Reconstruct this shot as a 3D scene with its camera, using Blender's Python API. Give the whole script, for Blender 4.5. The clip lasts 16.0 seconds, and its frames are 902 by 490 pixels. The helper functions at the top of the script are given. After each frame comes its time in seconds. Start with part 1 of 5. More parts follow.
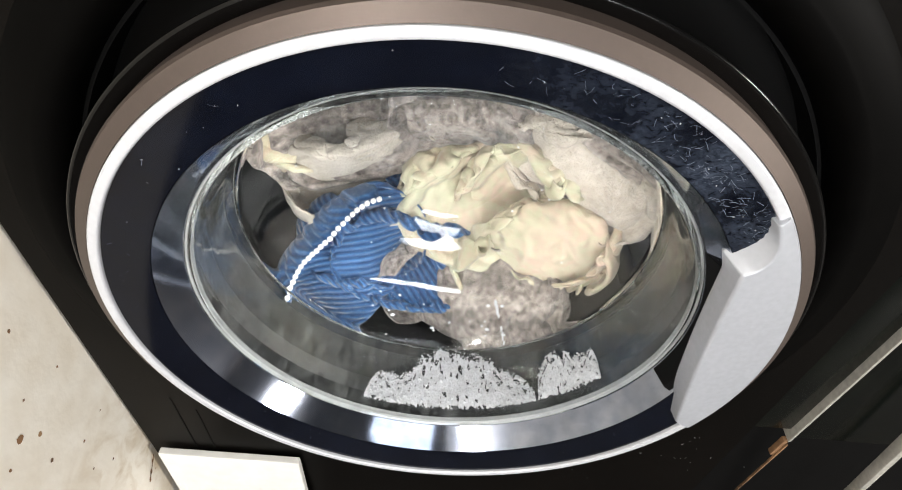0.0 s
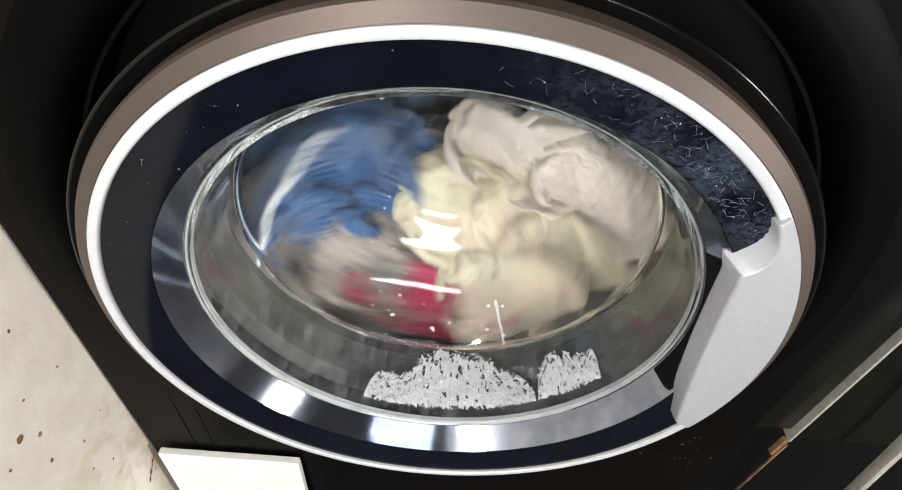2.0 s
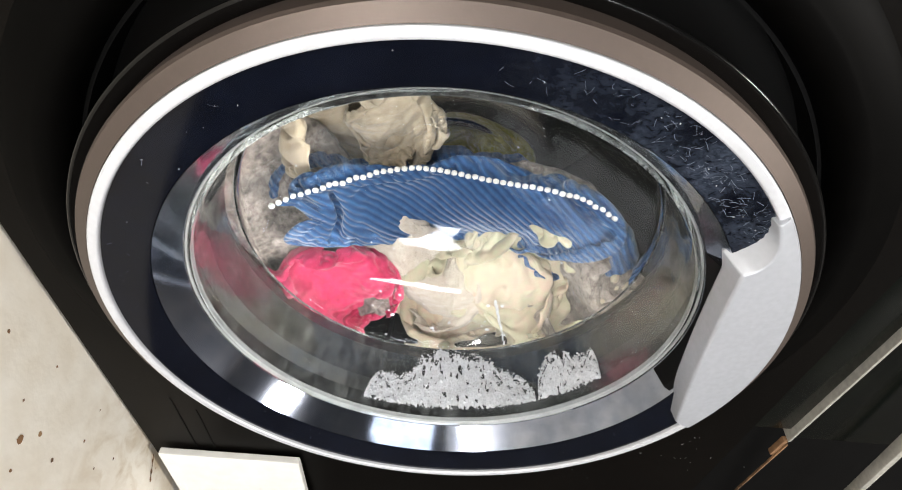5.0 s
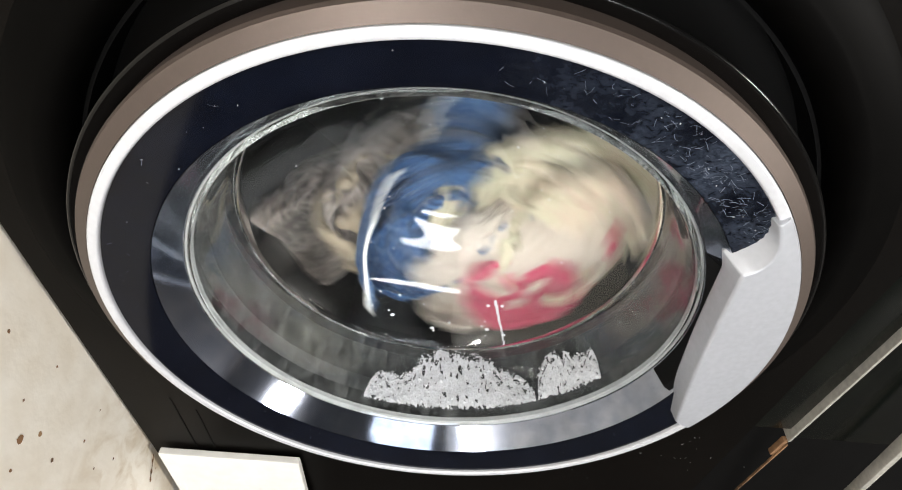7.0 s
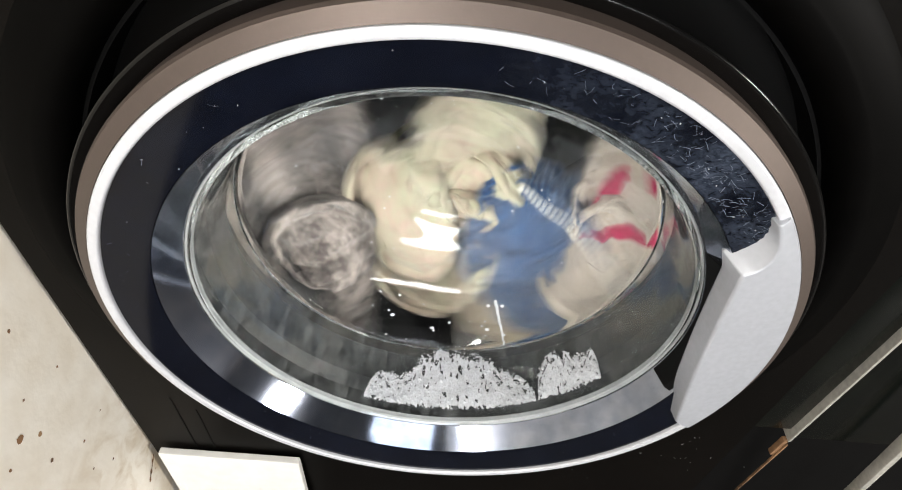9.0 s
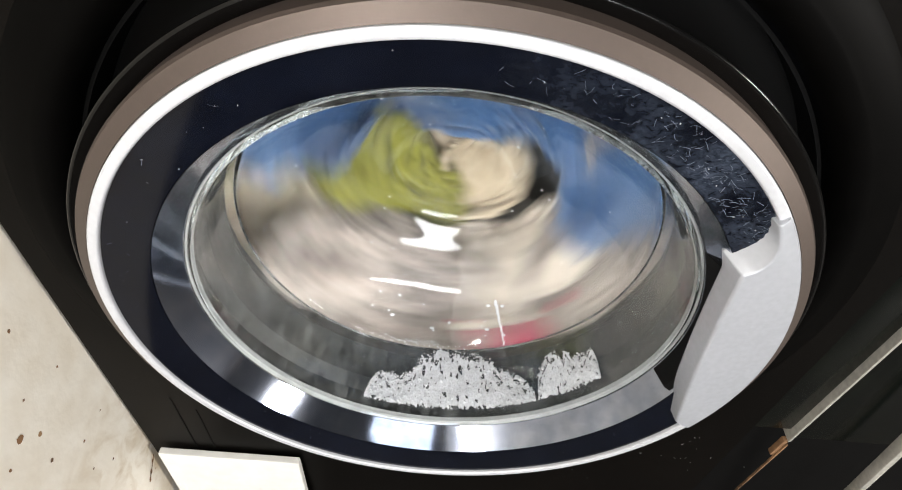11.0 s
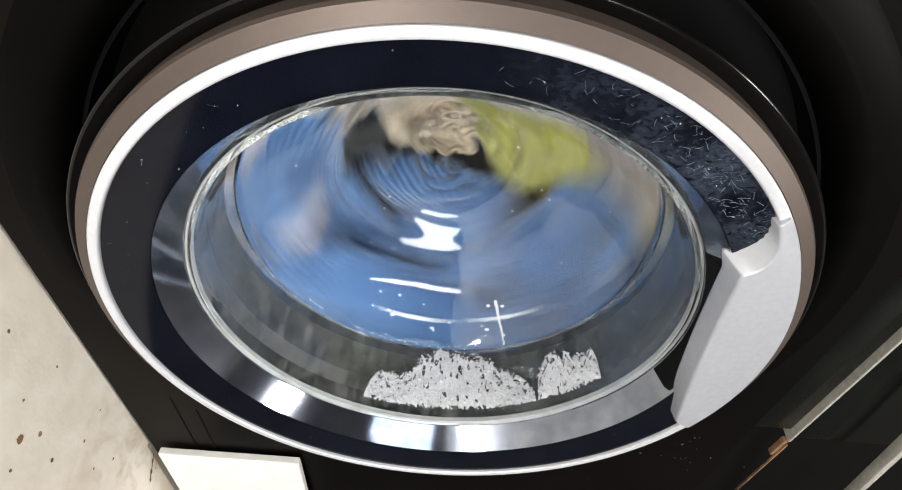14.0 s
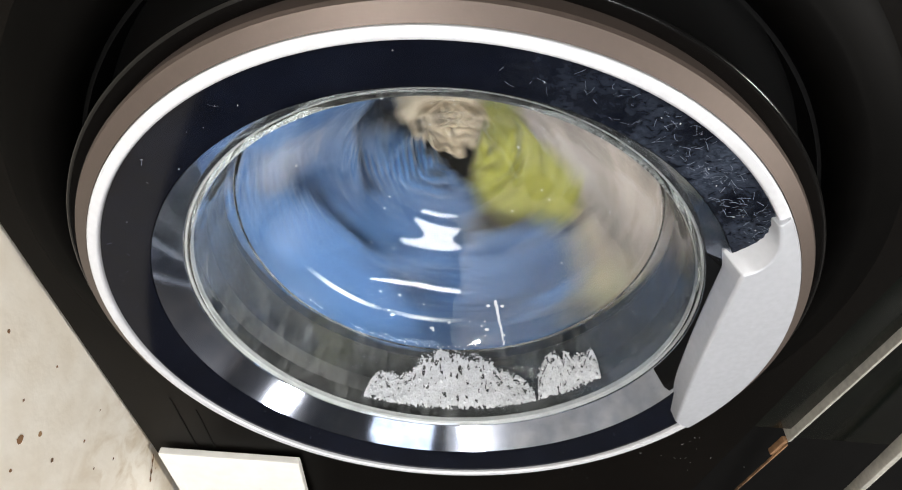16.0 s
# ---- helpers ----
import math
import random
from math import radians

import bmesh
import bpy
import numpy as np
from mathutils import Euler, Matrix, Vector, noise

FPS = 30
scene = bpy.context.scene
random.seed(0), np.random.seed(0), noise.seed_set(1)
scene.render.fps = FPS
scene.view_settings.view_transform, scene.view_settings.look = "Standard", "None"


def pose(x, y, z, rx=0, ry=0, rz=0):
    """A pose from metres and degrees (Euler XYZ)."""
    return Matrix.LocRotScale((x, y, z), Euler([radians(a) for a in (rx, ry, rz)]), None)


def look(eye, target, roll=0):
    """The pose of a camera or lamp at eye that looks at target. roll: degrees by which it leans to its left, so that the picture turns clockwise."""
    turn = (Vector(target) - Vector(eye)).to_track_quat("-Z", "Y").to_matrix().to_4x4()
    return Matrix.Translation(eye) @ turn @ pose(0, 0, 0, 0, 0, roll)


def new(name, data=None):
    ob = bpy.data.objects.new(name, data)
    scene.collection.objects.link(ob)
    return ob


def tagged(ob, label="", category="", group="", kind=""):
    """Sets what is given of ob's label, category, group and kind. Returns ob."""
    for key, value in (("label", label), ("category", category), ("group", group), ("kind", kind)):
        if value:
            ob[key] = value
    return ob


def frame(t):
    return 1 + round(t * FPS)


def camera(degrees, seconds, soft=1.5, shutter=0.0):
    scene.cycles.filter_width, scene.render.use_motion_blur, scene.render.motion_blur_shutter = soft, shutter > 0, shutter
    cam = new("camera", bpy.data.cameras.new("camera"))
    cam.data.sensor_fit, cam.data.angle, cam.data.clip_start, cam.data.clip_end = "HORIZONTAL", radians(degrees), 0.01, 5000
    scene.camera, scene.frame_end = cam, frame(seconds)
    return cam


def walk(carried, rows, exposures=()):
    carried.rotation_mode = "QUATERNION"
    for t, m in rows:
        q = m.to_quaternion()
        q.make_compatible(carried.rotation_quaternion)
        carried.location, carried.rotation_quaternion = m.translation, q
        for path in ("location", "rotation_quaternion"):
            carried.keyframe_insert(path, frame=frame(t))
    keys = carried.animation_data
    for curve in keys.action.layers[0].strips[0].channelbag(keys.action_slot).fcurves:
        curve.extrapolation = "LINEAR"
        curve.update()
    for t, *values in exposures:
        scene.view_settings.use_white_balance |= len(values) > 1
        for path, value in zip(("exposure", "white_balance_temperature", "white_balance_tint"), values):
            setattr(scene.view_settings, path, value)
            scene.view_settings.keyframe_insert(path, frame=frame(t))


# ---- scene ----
cam = camera(76.07, 16.0, soft=1.1, shutter=1.0)
Z0 = 0.47  # height of the door's axis over the floor
EYE = (-0.0037, -0.2119, 0.3115 + Z0)
HEADING = (EYE[0] + 0.0169, EYE[1] + 0.6922, EYE[2] - 0.7215)
CAM_POSE = look(EYE, HEADING, 5.97)
walk(cam, [(0.0, CAM_POSE), (16.0, CAM_POSE)], exposures=[(0.0, -0.2), (16.0, -0.2)])

# ---- light ----
world = bpy.data.worlds.new("world")
scene.world = world
world.use_nodes = True
world.node_tree.nodes["Background"].inputs[0].default_value = (0.6, 0.7, 0.9, 1)
world.node_tree.nodes["Background"].inputs[1].default_value = 0.02


def area_lamp(name, eye, target, sx, sy, watts, colour, shape="ELLIPSE"):
    data = bpy.data.lights.new(name, "AREA")
    data.shape, data.size, data.size_y, data.energy, data.color = shape, sx, sy, watts, colour
    ob = new(name, data)
    ob.matrix_world = look(eye, target)
    return ob


area_lamp("wall_light", (-0.26, -0.61, 1.07), (0.0, 0.05, 0.40), 0.10, 0.26, 7, (1.0, 0.97, 0.93))
area_lamp("window_light", (0.28, -2.20, 0.44), (0.0, 0.10, 0.40), 1.05, 0.44, 22, (0.97, 0.98, 1.0))
area_lamp("side_light", (2.05, -1.29, 0.95), (0.0, 0.05, 0.42), 0.20, 0.48, 54, (1.0, 0.96, 0.90))
strip = area_lamp("strip_light", (0.42, -2.20, 1.02), (0.0, 0.12, 0.38), 1.85, 0.13, 17, (1.0, 1.0, 1.0))
strip.matrix_world = look((0.42, -2.20, 1.02), (0.0, 0.12, 0.38), 0) @ pose(0, 0, 0, 0, 0, -13)
area_lamp("ceiling_light", (0.50, -1.60, 2.42), (0.30, -0.90, 0.0), 1.1, 0.7, 13, (0.86, 0.92, 1.0), "RECTANGLE")


# ---- materials ----
def material(name, colour, rough=0.5, metal=0.0, grain=0.12, scale=40.0, bump=0.0, bump_scale=None, coat=0.0,
             second=None, patch=6.0, spec=0.5):
    """A surface with variation at two scales: fine grain and broad patches."""
    m = bpy.data.materials.new(name)
    m.use_nodes = True
    t = m.node_tree
    b = t.nodes["Principled BSDF"]
    co = t.nodes.new("ShaderNodeTexCoord")
    fine = t.nodes.new("ShaderNodeTexNoise")
    fine.inputs["Scale"].default_value, fine.inputs["Detail"].default_value = scale, 5
    wide = t.nodes.new("ShaderNodeTexNoise")
    wide.inputs["Scale"].default_value, wide.inputs["Detail"].default_value = patch, 3
    t.links.new(co.outputs["Object"], fine.inputs["Vector"])
    t.links.new(co.outputs["Object"], wide.inputs["Vector"])
    mix = t.nodes.new("ShaderNodeMix")
    mix.data_type = "RGBA"
    other = second or tuple(c * (1 - grain * 2) for c in colour)
    mix.inputs["A"].default_value = (*colour, 1)
    mix.inputs["B"].default_value = (*other, 1)
    add = t.nodes.new("ShaderNodeMath")
    add.operation = "MULTIPLY"
    t.links.new(fine.outputs["Fac"], add.inputs[0])
    t.links.new(wide.outputs["Fac"], add.inputs[1])
    ramp = t.nodes.new("ShaderNodeMapRange")
    ramp.inputs["From Min"].default_value, ramp.inputs["From Max"].default_value = 0.15, 0.38
    t.links.new(add.outputs[0], ramp.inputs["Value"])
    t.links.new(ramp.outputs["Result"], mix.inputs["Factor"])
    t.links.new(mix.outputs["Result"], b.inputs["Base Color"])
    rr = t.nodes.new("ShaderNodeMapRange")
    rr.inputs["To Min"].default_value, rr.inputs["To Max"].default_value = rough * 0.8, min(1, rough * 1.25)
    t.links.new(wide.outputs["Fac"], rr.inputs["Value"])
    t.links.new(rr.outputs["Result"], b.inputs["Roughness"])
    b.inputs["Metallic"].default_value = metal
    b.inputs["Coat Weight"].default_value = coat
    b.inputs["Coat Roughness"].default_value = 0.05
    b.inputs["Specular IOR Level"].default_value = spec
    if bump:
        bn = t.nodes.new("ShaderNodeTexNoise")
        bn.inputs["Scale"].default_value, bn.inputs["Detail"].default_value = bump_scale or scale, 3
        t.links.new(co.outputs["Object"], bn.inputs["Vector"])
        bp = t.nodes.new("ShaderNodeBump")
        bp.inputs["Strength"].default_value, bp.inputs["Distance"].default_value = bump, 0.002
        t.links.new(bn.outputs["Fac"], bp.inputs["Height"])
        t.links.new(bp.outputs["Normal"], b.inputs["Normal"])
    return m


def link_out(m, node):
    m.node_tree.links.new(node.outputs[0], m.node_tree.nodes["Material Output"].inputs["Surface"])


def cloth(name, colour, second, weave="plain", patch=14.0):
    """Wet cotton: plain, ribbed (stripes 4 mm apart, groove shade put into the colour) or terry."""
    m = material(name, colour, 0.75, 0, 0.15, 160.0, 0.0, None, 0.0, second, patch, 0.35)
    t = m.node_tree
    b = t.nodes["Principled BSDF"]
    b.inputs["Sheen Weight"].default_value = 0.25
    co = t.nodes["Texture Coordinate"]
    bp = t.nodes.new("ShaderNodeBump")
    bp.inputs["Distance"].default_value = 0.0022
    if weave == "rib":
        wave = t.nodes.new("ShaderNodeTexWave")
        wave.inputs["Scale"].default_value, wave.inputs["Distortion"].default_value = 54.0, 2.2
        wave.inputs["Detail"].default_value, wave.inputs["Detail Scale"].default_value = 1.0, 0.15
        turn = t.nodes.new("ShaderNodeMapping")
        turn.inputs["Rotation"].default_value = (0.0, 0.9, 0.0)
        t.links.new(co.outputs["Object"], turn.inputs["Vector"])
        t.links.new(turn.outputs["Vector"], wave.inputs["Vector"])
        t.links.new(wave.outputs["Fac"], bp.inputs["Height"])
        bp.inputs["Strength"].default_value = 0.8
        # groove shade painted in: colour multiplied darker where the rib wave is low
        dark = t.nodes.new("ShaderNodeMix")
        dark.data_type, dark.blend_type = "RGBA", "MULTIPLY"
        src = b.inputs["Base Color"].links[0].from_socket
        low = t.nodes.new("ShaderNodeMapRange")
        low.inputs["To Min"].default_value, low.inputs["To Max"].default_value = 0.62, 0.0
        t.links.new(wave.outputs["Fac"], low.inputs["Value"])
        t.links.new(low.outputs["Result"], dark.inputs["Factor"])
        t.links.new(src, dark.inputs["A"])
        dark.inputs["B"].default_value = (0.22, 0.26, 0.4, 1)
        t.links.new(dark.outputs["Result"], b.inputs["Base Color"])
    else:
        n = t.nodes.new("ShaderNodeTexNoise")
        n.inputs["Scale"].default_value = 420.0 if weave == "terry" else 60.0
        n.inputs["Detail"].default_value = 4
        t.links.new(co.outputs["Object"], n.inputs["Vector"])
        t.links.new(n.outputs["Fac"], bp.inputs["Height"])
        crease = t.nodes.new("ShaderNodeTexNoise")
        crease.noise_type = "RIDGED_MULTIFRACTAL"
        crease.inputs["Scale"].default_value, crease.inputs["Detail"].default_value = 34.0, 5
        crease.inputs["Distortion"].default_value = 0.8
        t.links.new(co.outputs["Object"], crease.inputs["Vector"])
        big = t.nodes.new("ShaderNodeBump")
        big.inputs["Distance"].default_value = 0.008
        big.inputs["Strength"].default_value = 0.3 if weave == "terry" else 0.9
        t.links.new(crease.outputs["Fac"], big.inputs["Height"])
        t.links.new(big.outputs["Normal"], bp.inputs["Normal"])
        bp.inputs["Strength"].default_value = 0.9 if weave == "terry" else 0.45
    t.links.new(bp.outputs["Normal"], b.inputs["Normal"])
    return m


def glass_material(name, haze, haze_scale, low, high, tint=(0.96, 0.985, 0.98), wave=0.22):
    """Clear glass with a chalky film in streaks; on the lip the film paints a highlight."""
    m = bpy.data.materials.new(name)
    m.use_nodes = True
    t = m.node_tree
    b = t.nodes["Principled BSDF"]
    b.inputs["Base Color"].default_value = (*tint, 1)
    b.inputs["Transmission Weight"].default_value = 1.0
    b.inputs["Roughness"].default_value = 0.0
    b.inputs["IOR"].default_value = 1.45
    ripple = t.nodes.new("ShaderNodeTexNoise")
    ripple.inputs["Scale"].default_value, ripple.inputs["Detail"].default_value = 16.0, 1
    dent = t.nodes.new("ShaderNodeBump")
    dent.inputs["Strength"].default_value, dent.inputs["Distance"].default_value = wave, 0.010
    t.links.new(ripple.outputs["Fac"], dent.inputs["Height"])
    t.links.new(dent.outputs["Normal"], b.inputs["Normal"])
    film = t.nodes.new("ShaderNodeBsdfDiffuse")
    film.inputs["Color"].default_value = (0.72, 0.75, 0.74, 1)
    co = t.nodes.new("ShaderNodeTexCoord")
    t.links.new(co.outputs["Object"], ripple.inputs["Vector"])
    st = t.nodes.new("ShaderNodeMapping")
    st.inputs["Scale"].default_value = (1.0, 0.3, 1.0)
    n = t.nodes.new("ShaderNodeTexNoise")
    n.inputs["Scale"].default_value, n.inputs["Detail"].default_value = haze_scale, 6
    n.inputs["Distortion"].default_value = 1.2
    t.links.new(co.outputs["Object"], st.inputs["Vector"])
    t.links.new(st.outputs["Vector"], n.inputs["Vector"])
    r = t.nodes.new("ShaderNodeMapRange")
    r.inputs["From Min"].default_value, r.inputs["From Max"].default_value = low, high
    r.inputs["To Max"].default_value = haze
    t.links.new(n.outputs["Fac"], r.inputs["Value"])
    blur = t.nodes.new("ShaderNodeBsdfGlossy")
    blur.inputs["Roughness"].default_value = 0.22
    soft = t.nodes.new("ShaderNodeMixShader")
    soft.inputs["Fac"].default_value = 0.003
    t.links.new(b.outputs[0], soft.inputs[1])
    t.links.new(blur.outputs[0], soft.inputs[2])
    mx = t.nodes.new("ShaderNodeMixShader")
    t.links.new(r.outputs["Result"], mx.inputs["Fac"])
    t.links.new(soft.outputs[0], mx.inputs[1])
    t.links.new(film.outputs[0], mx.inputs[2])
    link_out(m, mx)
    return m


def smudged_black(name):
    """Glossy black plastic with pale wiped smears and fine scratches."""
    m = material(name, (0.0010, 0.0017, 0.0044), 0.08, 0, 0.2, 90, 0, None, 0.0, (0.0018, 0.0030, 0.0075), 9, 0.25)
    t = m.node_tree
    b = t.nodes["Principled BSDF"]
    co = t.nodes["Texture Coordinate"]
    n = t.nodes.new("ShaderNodeTexNoise")
    n.inputs["Scale"].default_value, n.inputs["Detail"].default_value, n.inputs["Distortion"].default_value = 330, 12, 0.6
    n.inputs["Roughness"].default_value = 0.66
    zone = t.nodes.new("ShaderNodeVectorMath")
    zone.operation = "DISTANCE"
    zone.inputs[1].default_value = (0.135, 0.0, 0.128)
    sk = t.nodes.new("ShaderNodeMapping")
    sk.inputs["Rotation"].default_value, sk.inputs["Scale"].default_value = (0, 0.7, 0), (0.8, 1.0, 1.1)
    t.links.new(co.outputs["Object"], sk.inputs["Vector"])
    t.links.new(sk.outputs["Vector"], n.inputs["Vector"])
    t.links.new(co.outputs["Object"], zone.inputs[0])
    near = t.nodes.new("ShaderNodeMapRange")
    near.inputs["From Min"].default_value, near.inputs["From Max"].default_value = 0.03, 0.15
    near.inputs["To Min"].default_value, near.inputs["To Max"].default_value = 0.30, 0.01
    t.links.new(zone.outputs["Value"], near.inputs["Value"])
    r = t.nodes.new("ShaderNodeMapRange")
    r.inputs["From Min"].default_value, r.inputs["From Max"].default_value = 0.34, 0.86
    t.links.new(n.outputs["Fac"], r.inputs["Value"])
    cloud = t.nodes.new("ShaderNodeTexNoise")
    cloud.inputs["Scale"].default_value, cloud.inputs["Detail"].default_value = 34, 4
    t.links.new(co.outputs["Object"], cloud.inputs["Vector"])
    wiped = t.nodes.new("ShaderNodeMapRange")
    wiped.inputs["From Min"].default_value, wiped.inputs["From Max"].default_value = 0.36, 0.66
    t.links.new(cloud.outputs["Fac"], wiped.inputs["Value"])
    both = t.nodes.new("ShaderNodeMath")
    both.operation = "MULTIPLY"
    t.links.new(near.outputs["Result"], both.inputs[0])
    t.links.new(wiped.outputs["Result"], both.inputs[1])
    mul = t.nodes.new("ShaderNodeMath")
    mul.operation = "MULTIPLY"
    t.links.new(both.outputs[0], mul.inputs[0])
    t.links.new(r.outputs["Result"], mul.inputs[1])
    mx = t.nodes.new("ShaderNodeMix")
    mx.data_type = "RGBA"
    t.links.new(mul.outputs[0], mx.inputs["Factor"])
    t.links.new(b.inputs["Base Color"].links[0].from_socket, mx.inputs["A"])
    mx.inputs["B"].default_value = (0.26, 0.32, 0.44, 1)
    t.links.new(mx.outputs["Result"], b.inputs["Base Color"])
    return m


def stained_paint(name):
    """Old white paint with small rusty chips and faint brown runs."""
    m = material(name, (0.88, 0.83, 0.74), 0.5, 0, 0.06, 30, 0.25, 70, 0, (0.78, 0.71, 0.60), 5)
    t = m.node_tree
    b = t.nodes["Principled BSDF"]
    co = t.nodes["Texture Coordinate"]
    v = t.nodes.new("ShaderNodeTexNoise")
    v.inputs["Scale"].default_value, v.inputs["Detail"].default_value = 62, 2
    t.links.new(co.outputs["Object"], v.inputs["Vector"])
    r = t.nodes.new("ShaderNodeMapRange")
    r.inputs["From Min"].default_value, r.inputs["From Max"].default_value = 0.725, 0.74
    t.links.new(v.outputs["Fac"], r.inputs["Value"])
    mx = t.nodes.new("ShaderNodeMix")
    mx.data_type = "RGBA"
    t.links.new(r.outputs["Result"], mx.inputs["Factor"])
    t.links.new(b.inputs["Base Color"].links[0].from_socket, mx.inputs["A"])
    mx.inputs["B"].default_value = (0.30, 0.17, 0.07, 1)
    zone = t.nodes.new("ShaderNodeVectorMath")
    zone.operation = "DISTANCE"
    zone.inputs[1].default_value = (-0.304, 0.045, Z0 - 0.32)
    t.links.new(co.outputs["Object"], zone.inputs[0])
    near = t.nodes.new("ShaderNodeMapRange")
    near.inputs["From Min"].default_value, near.inputs["From Max"].default_value = 0.01, 0.17
    near.inputs["To Min"].default_value, near.inputs["To Max"].default_value = 0.85, 0.0
    t.links.new(zone.outputs["Value"], near.inputs["Value"])
    run = t.nodes.new("ShaderNodeTexNoise")
    run.inputs["Scale"].default_value, run.inputs["Detail"].default_value, run.inputs["Distortion"].default_value = 30, 7, 0.8
    t.links.new(co.outputs["Object"], run.inputs["Vector"])
    edge = t.nodes.new("ShaderNodeMapRange")
    edge.inputs["From Min"].default_value, edge.inputs["From Max"].default_value = 0.46, 0.72
    t.links.new(run.outputs["Fac"], edge.inputs["Value"])
    both = t.nodes.new("ShaderNodeMath")
    both.operation = "MULTIPLY"
    t.links.new(near.outputs["Result"], both.inputs[0])
    t.links.new(edge.outputs["Result"], both.inputs[1])
    stain = t.nodes.new("ShaderNodeMix")
    stain.data_type = "RGBA"
    t.links.new(both.outputs[0], stain.inputs["Factor"])
    t.links.new(mx.outputs["Result"], stain.inputs["A"])
    stain.inputs["B"].default_value = (0.46, 0.33, 0.17, 1)
    t.links.new(stain.outputs["Result"], b.inputs["Base Color"])
    return m


M_PANEL = material("dark_panel_metal", (0.0023, 0.0018, 0.0014), 0.42, 0.0, 0.15, 300, 0.05, 500, 0.0, (0.0011, 0.0009, 0.0007), 5, 0.07)
M_LIP = material("satin_black_plastic", (0.0012, 0.0011, 0.0010), 0.48, 0, 0.2, 60, 0, None, 0.0, None, 8, 0.03)
M_VOID = material("matt_black_plastic", (0.0018, 0.0018, 0.0018), 0.6, 0, 0.2, 60, spec=0.12)
M_CHROME = material("satin_silver_plastic", (0.60, 0.61, 0.64), 0.36, 0.30, 0.04, 250, 0.03, 600, 0, None, 7)
M_HANDLE = material("satin_silver_handle", (0.42, 0.435, 0.47), 0.34, 0.30, 0.05, 250, 0.03, 600, 0, None, 7)
M_FLANGE = material("black_flange_plastic", (0.003, 0.003, 0.003), 0.14, 0, 0.2, 60, 0, None, 0.0, None, 8, 0.3)
# Silver like the ring; the dim brown reflection is put into the base colour.
M_RIMSIDE = material("silver_rim_brown_reflection", (0.092, 0.071, 0.060), 0.52, 0.55, 0.04, 250, 0.03, 600, 0, None, 7)
M_PLATE = smudged_black("smudged_black_plastic")
M_BEVEL = material("dark_chrome_bevel", (0.22, 0.25, 0.32), 0.08, 0.95, 0.3, 80, 0, None, 0.0, (0.33, 0.36, 0.43), 26)
M_GLASS = glass_material("bowl_glass", 0.006, 16, 0.45, 0.80, wave=0.06)
M_GLASS_WALL = glass_material("bowl_wall_glass", 0.11, 150, 0.44, 0.85, (0.96, 0.985, 0.985))
# White film raised so that it paints the bright highlight along the lip.
M_LIP_GLASS = glass_material("highlit_lip_glass", 0.6, 40, 0.2, 0.8, (0.96, 0.99, 0.985), 0.0)
M_DUST = material("pale_dust", (0.5, 0.5, 0.5), 0.8, 0, 0.1, 100)
M_SCRATCH = material("pale_scratch", (0.20, 0.23, 0.29), 0.6, 0, 0.3, 400)
# Grey rubber made near-black: the shade inside the machine is in its colour.
M_RUBBER = material("shaded_grey_rubber", (0.014, 0.015, 0.016), 0.5, 0, 0.25, 60, 0.2, 120, 0, (0.008, 0.009, 0.009), 12)
M_SEAT = material("pale_grey_plastic", (0.34, 0.35, 0.35), 0.3, 0, 0.2, 60, 0, None, 0, (0.24, 0.25, 0.25), 14)
# Stainless steel made near-black to paint the unlit drum interior.
M_STEEL = material("shaded_drum_steel", (0.020, 0.021, 0.022), 0.30, 1.0, 0.1, 40)
M_WHITE = stained_paint("stained_white_paint")
M_BOARD = material("white_brushed_board", (0.80, 0.79, 0.75), 0.5, 0, 0.05, 60, 0.3, 200, 0, (0.72, 0.71, 0.67), 8)
M_WALL = material("brown_plaster", (0.024, 0.018, 0.014), 0.85, 0, 0.06, 20, 0.2, 80)
M_FLOOR = material("brown_tile", (0.05, 0.038, 0.029), 0.5, 0, 0.2, 25, 0.1, 60)
M_CEIL = material("brown_ceiling", (0.06, 0.045, 0.036), 0.9, 0, 0.03, 20)
M_OVEN = material("black_appliance_glass", (0.002, 0.0028, 0.0025), 0.12, 0, 0.2, 50, 0, None, 0.0, (0.003, 0.004, 0.003), 12, 0.12)
M_TRIM = material("brushed_steel_trim", (0.62, 0.60, 0.54), 0.35, 0.45, 0.15, 200, 0.05, 300)
M_RUST = material("rusty_edge", (0.28, 0.15, 0.07), 0.8, 0, 0.4, 90, 0.4, 150)
M_FOAM = material("white_foam", (0.74, 0.76, 0.79), 0.5, 0, 0.12, 300, patch=60)
FOAM_NODES = M_FOAM.node_tree
lace = FOAM_NODES.nodes.new("ShaderNodeTexVoronoi")
lace.feature = "DISTANCE_TO_EDGE"
lace.inputs["Scale"].default_value = 420.0
lace_fac = FOAM_NODES.nodes.new("ShaderNodeMapRange")
lace_fac.inputs["From Max"].default_value = 0.30
lace_fac.inputs["To Min"].default_value, lace_fac.inputs["To Max"].default_value = 0.96, 0.80
FOAM_NODES.links.new(FOAM_NODES.nodes["Texture Coordinate"].outputs["Object"], lace.inputs["Vector"])
FOAM_NODES.links.new(lace.outputs["Distance"], lace_fac.inputs["Value"])
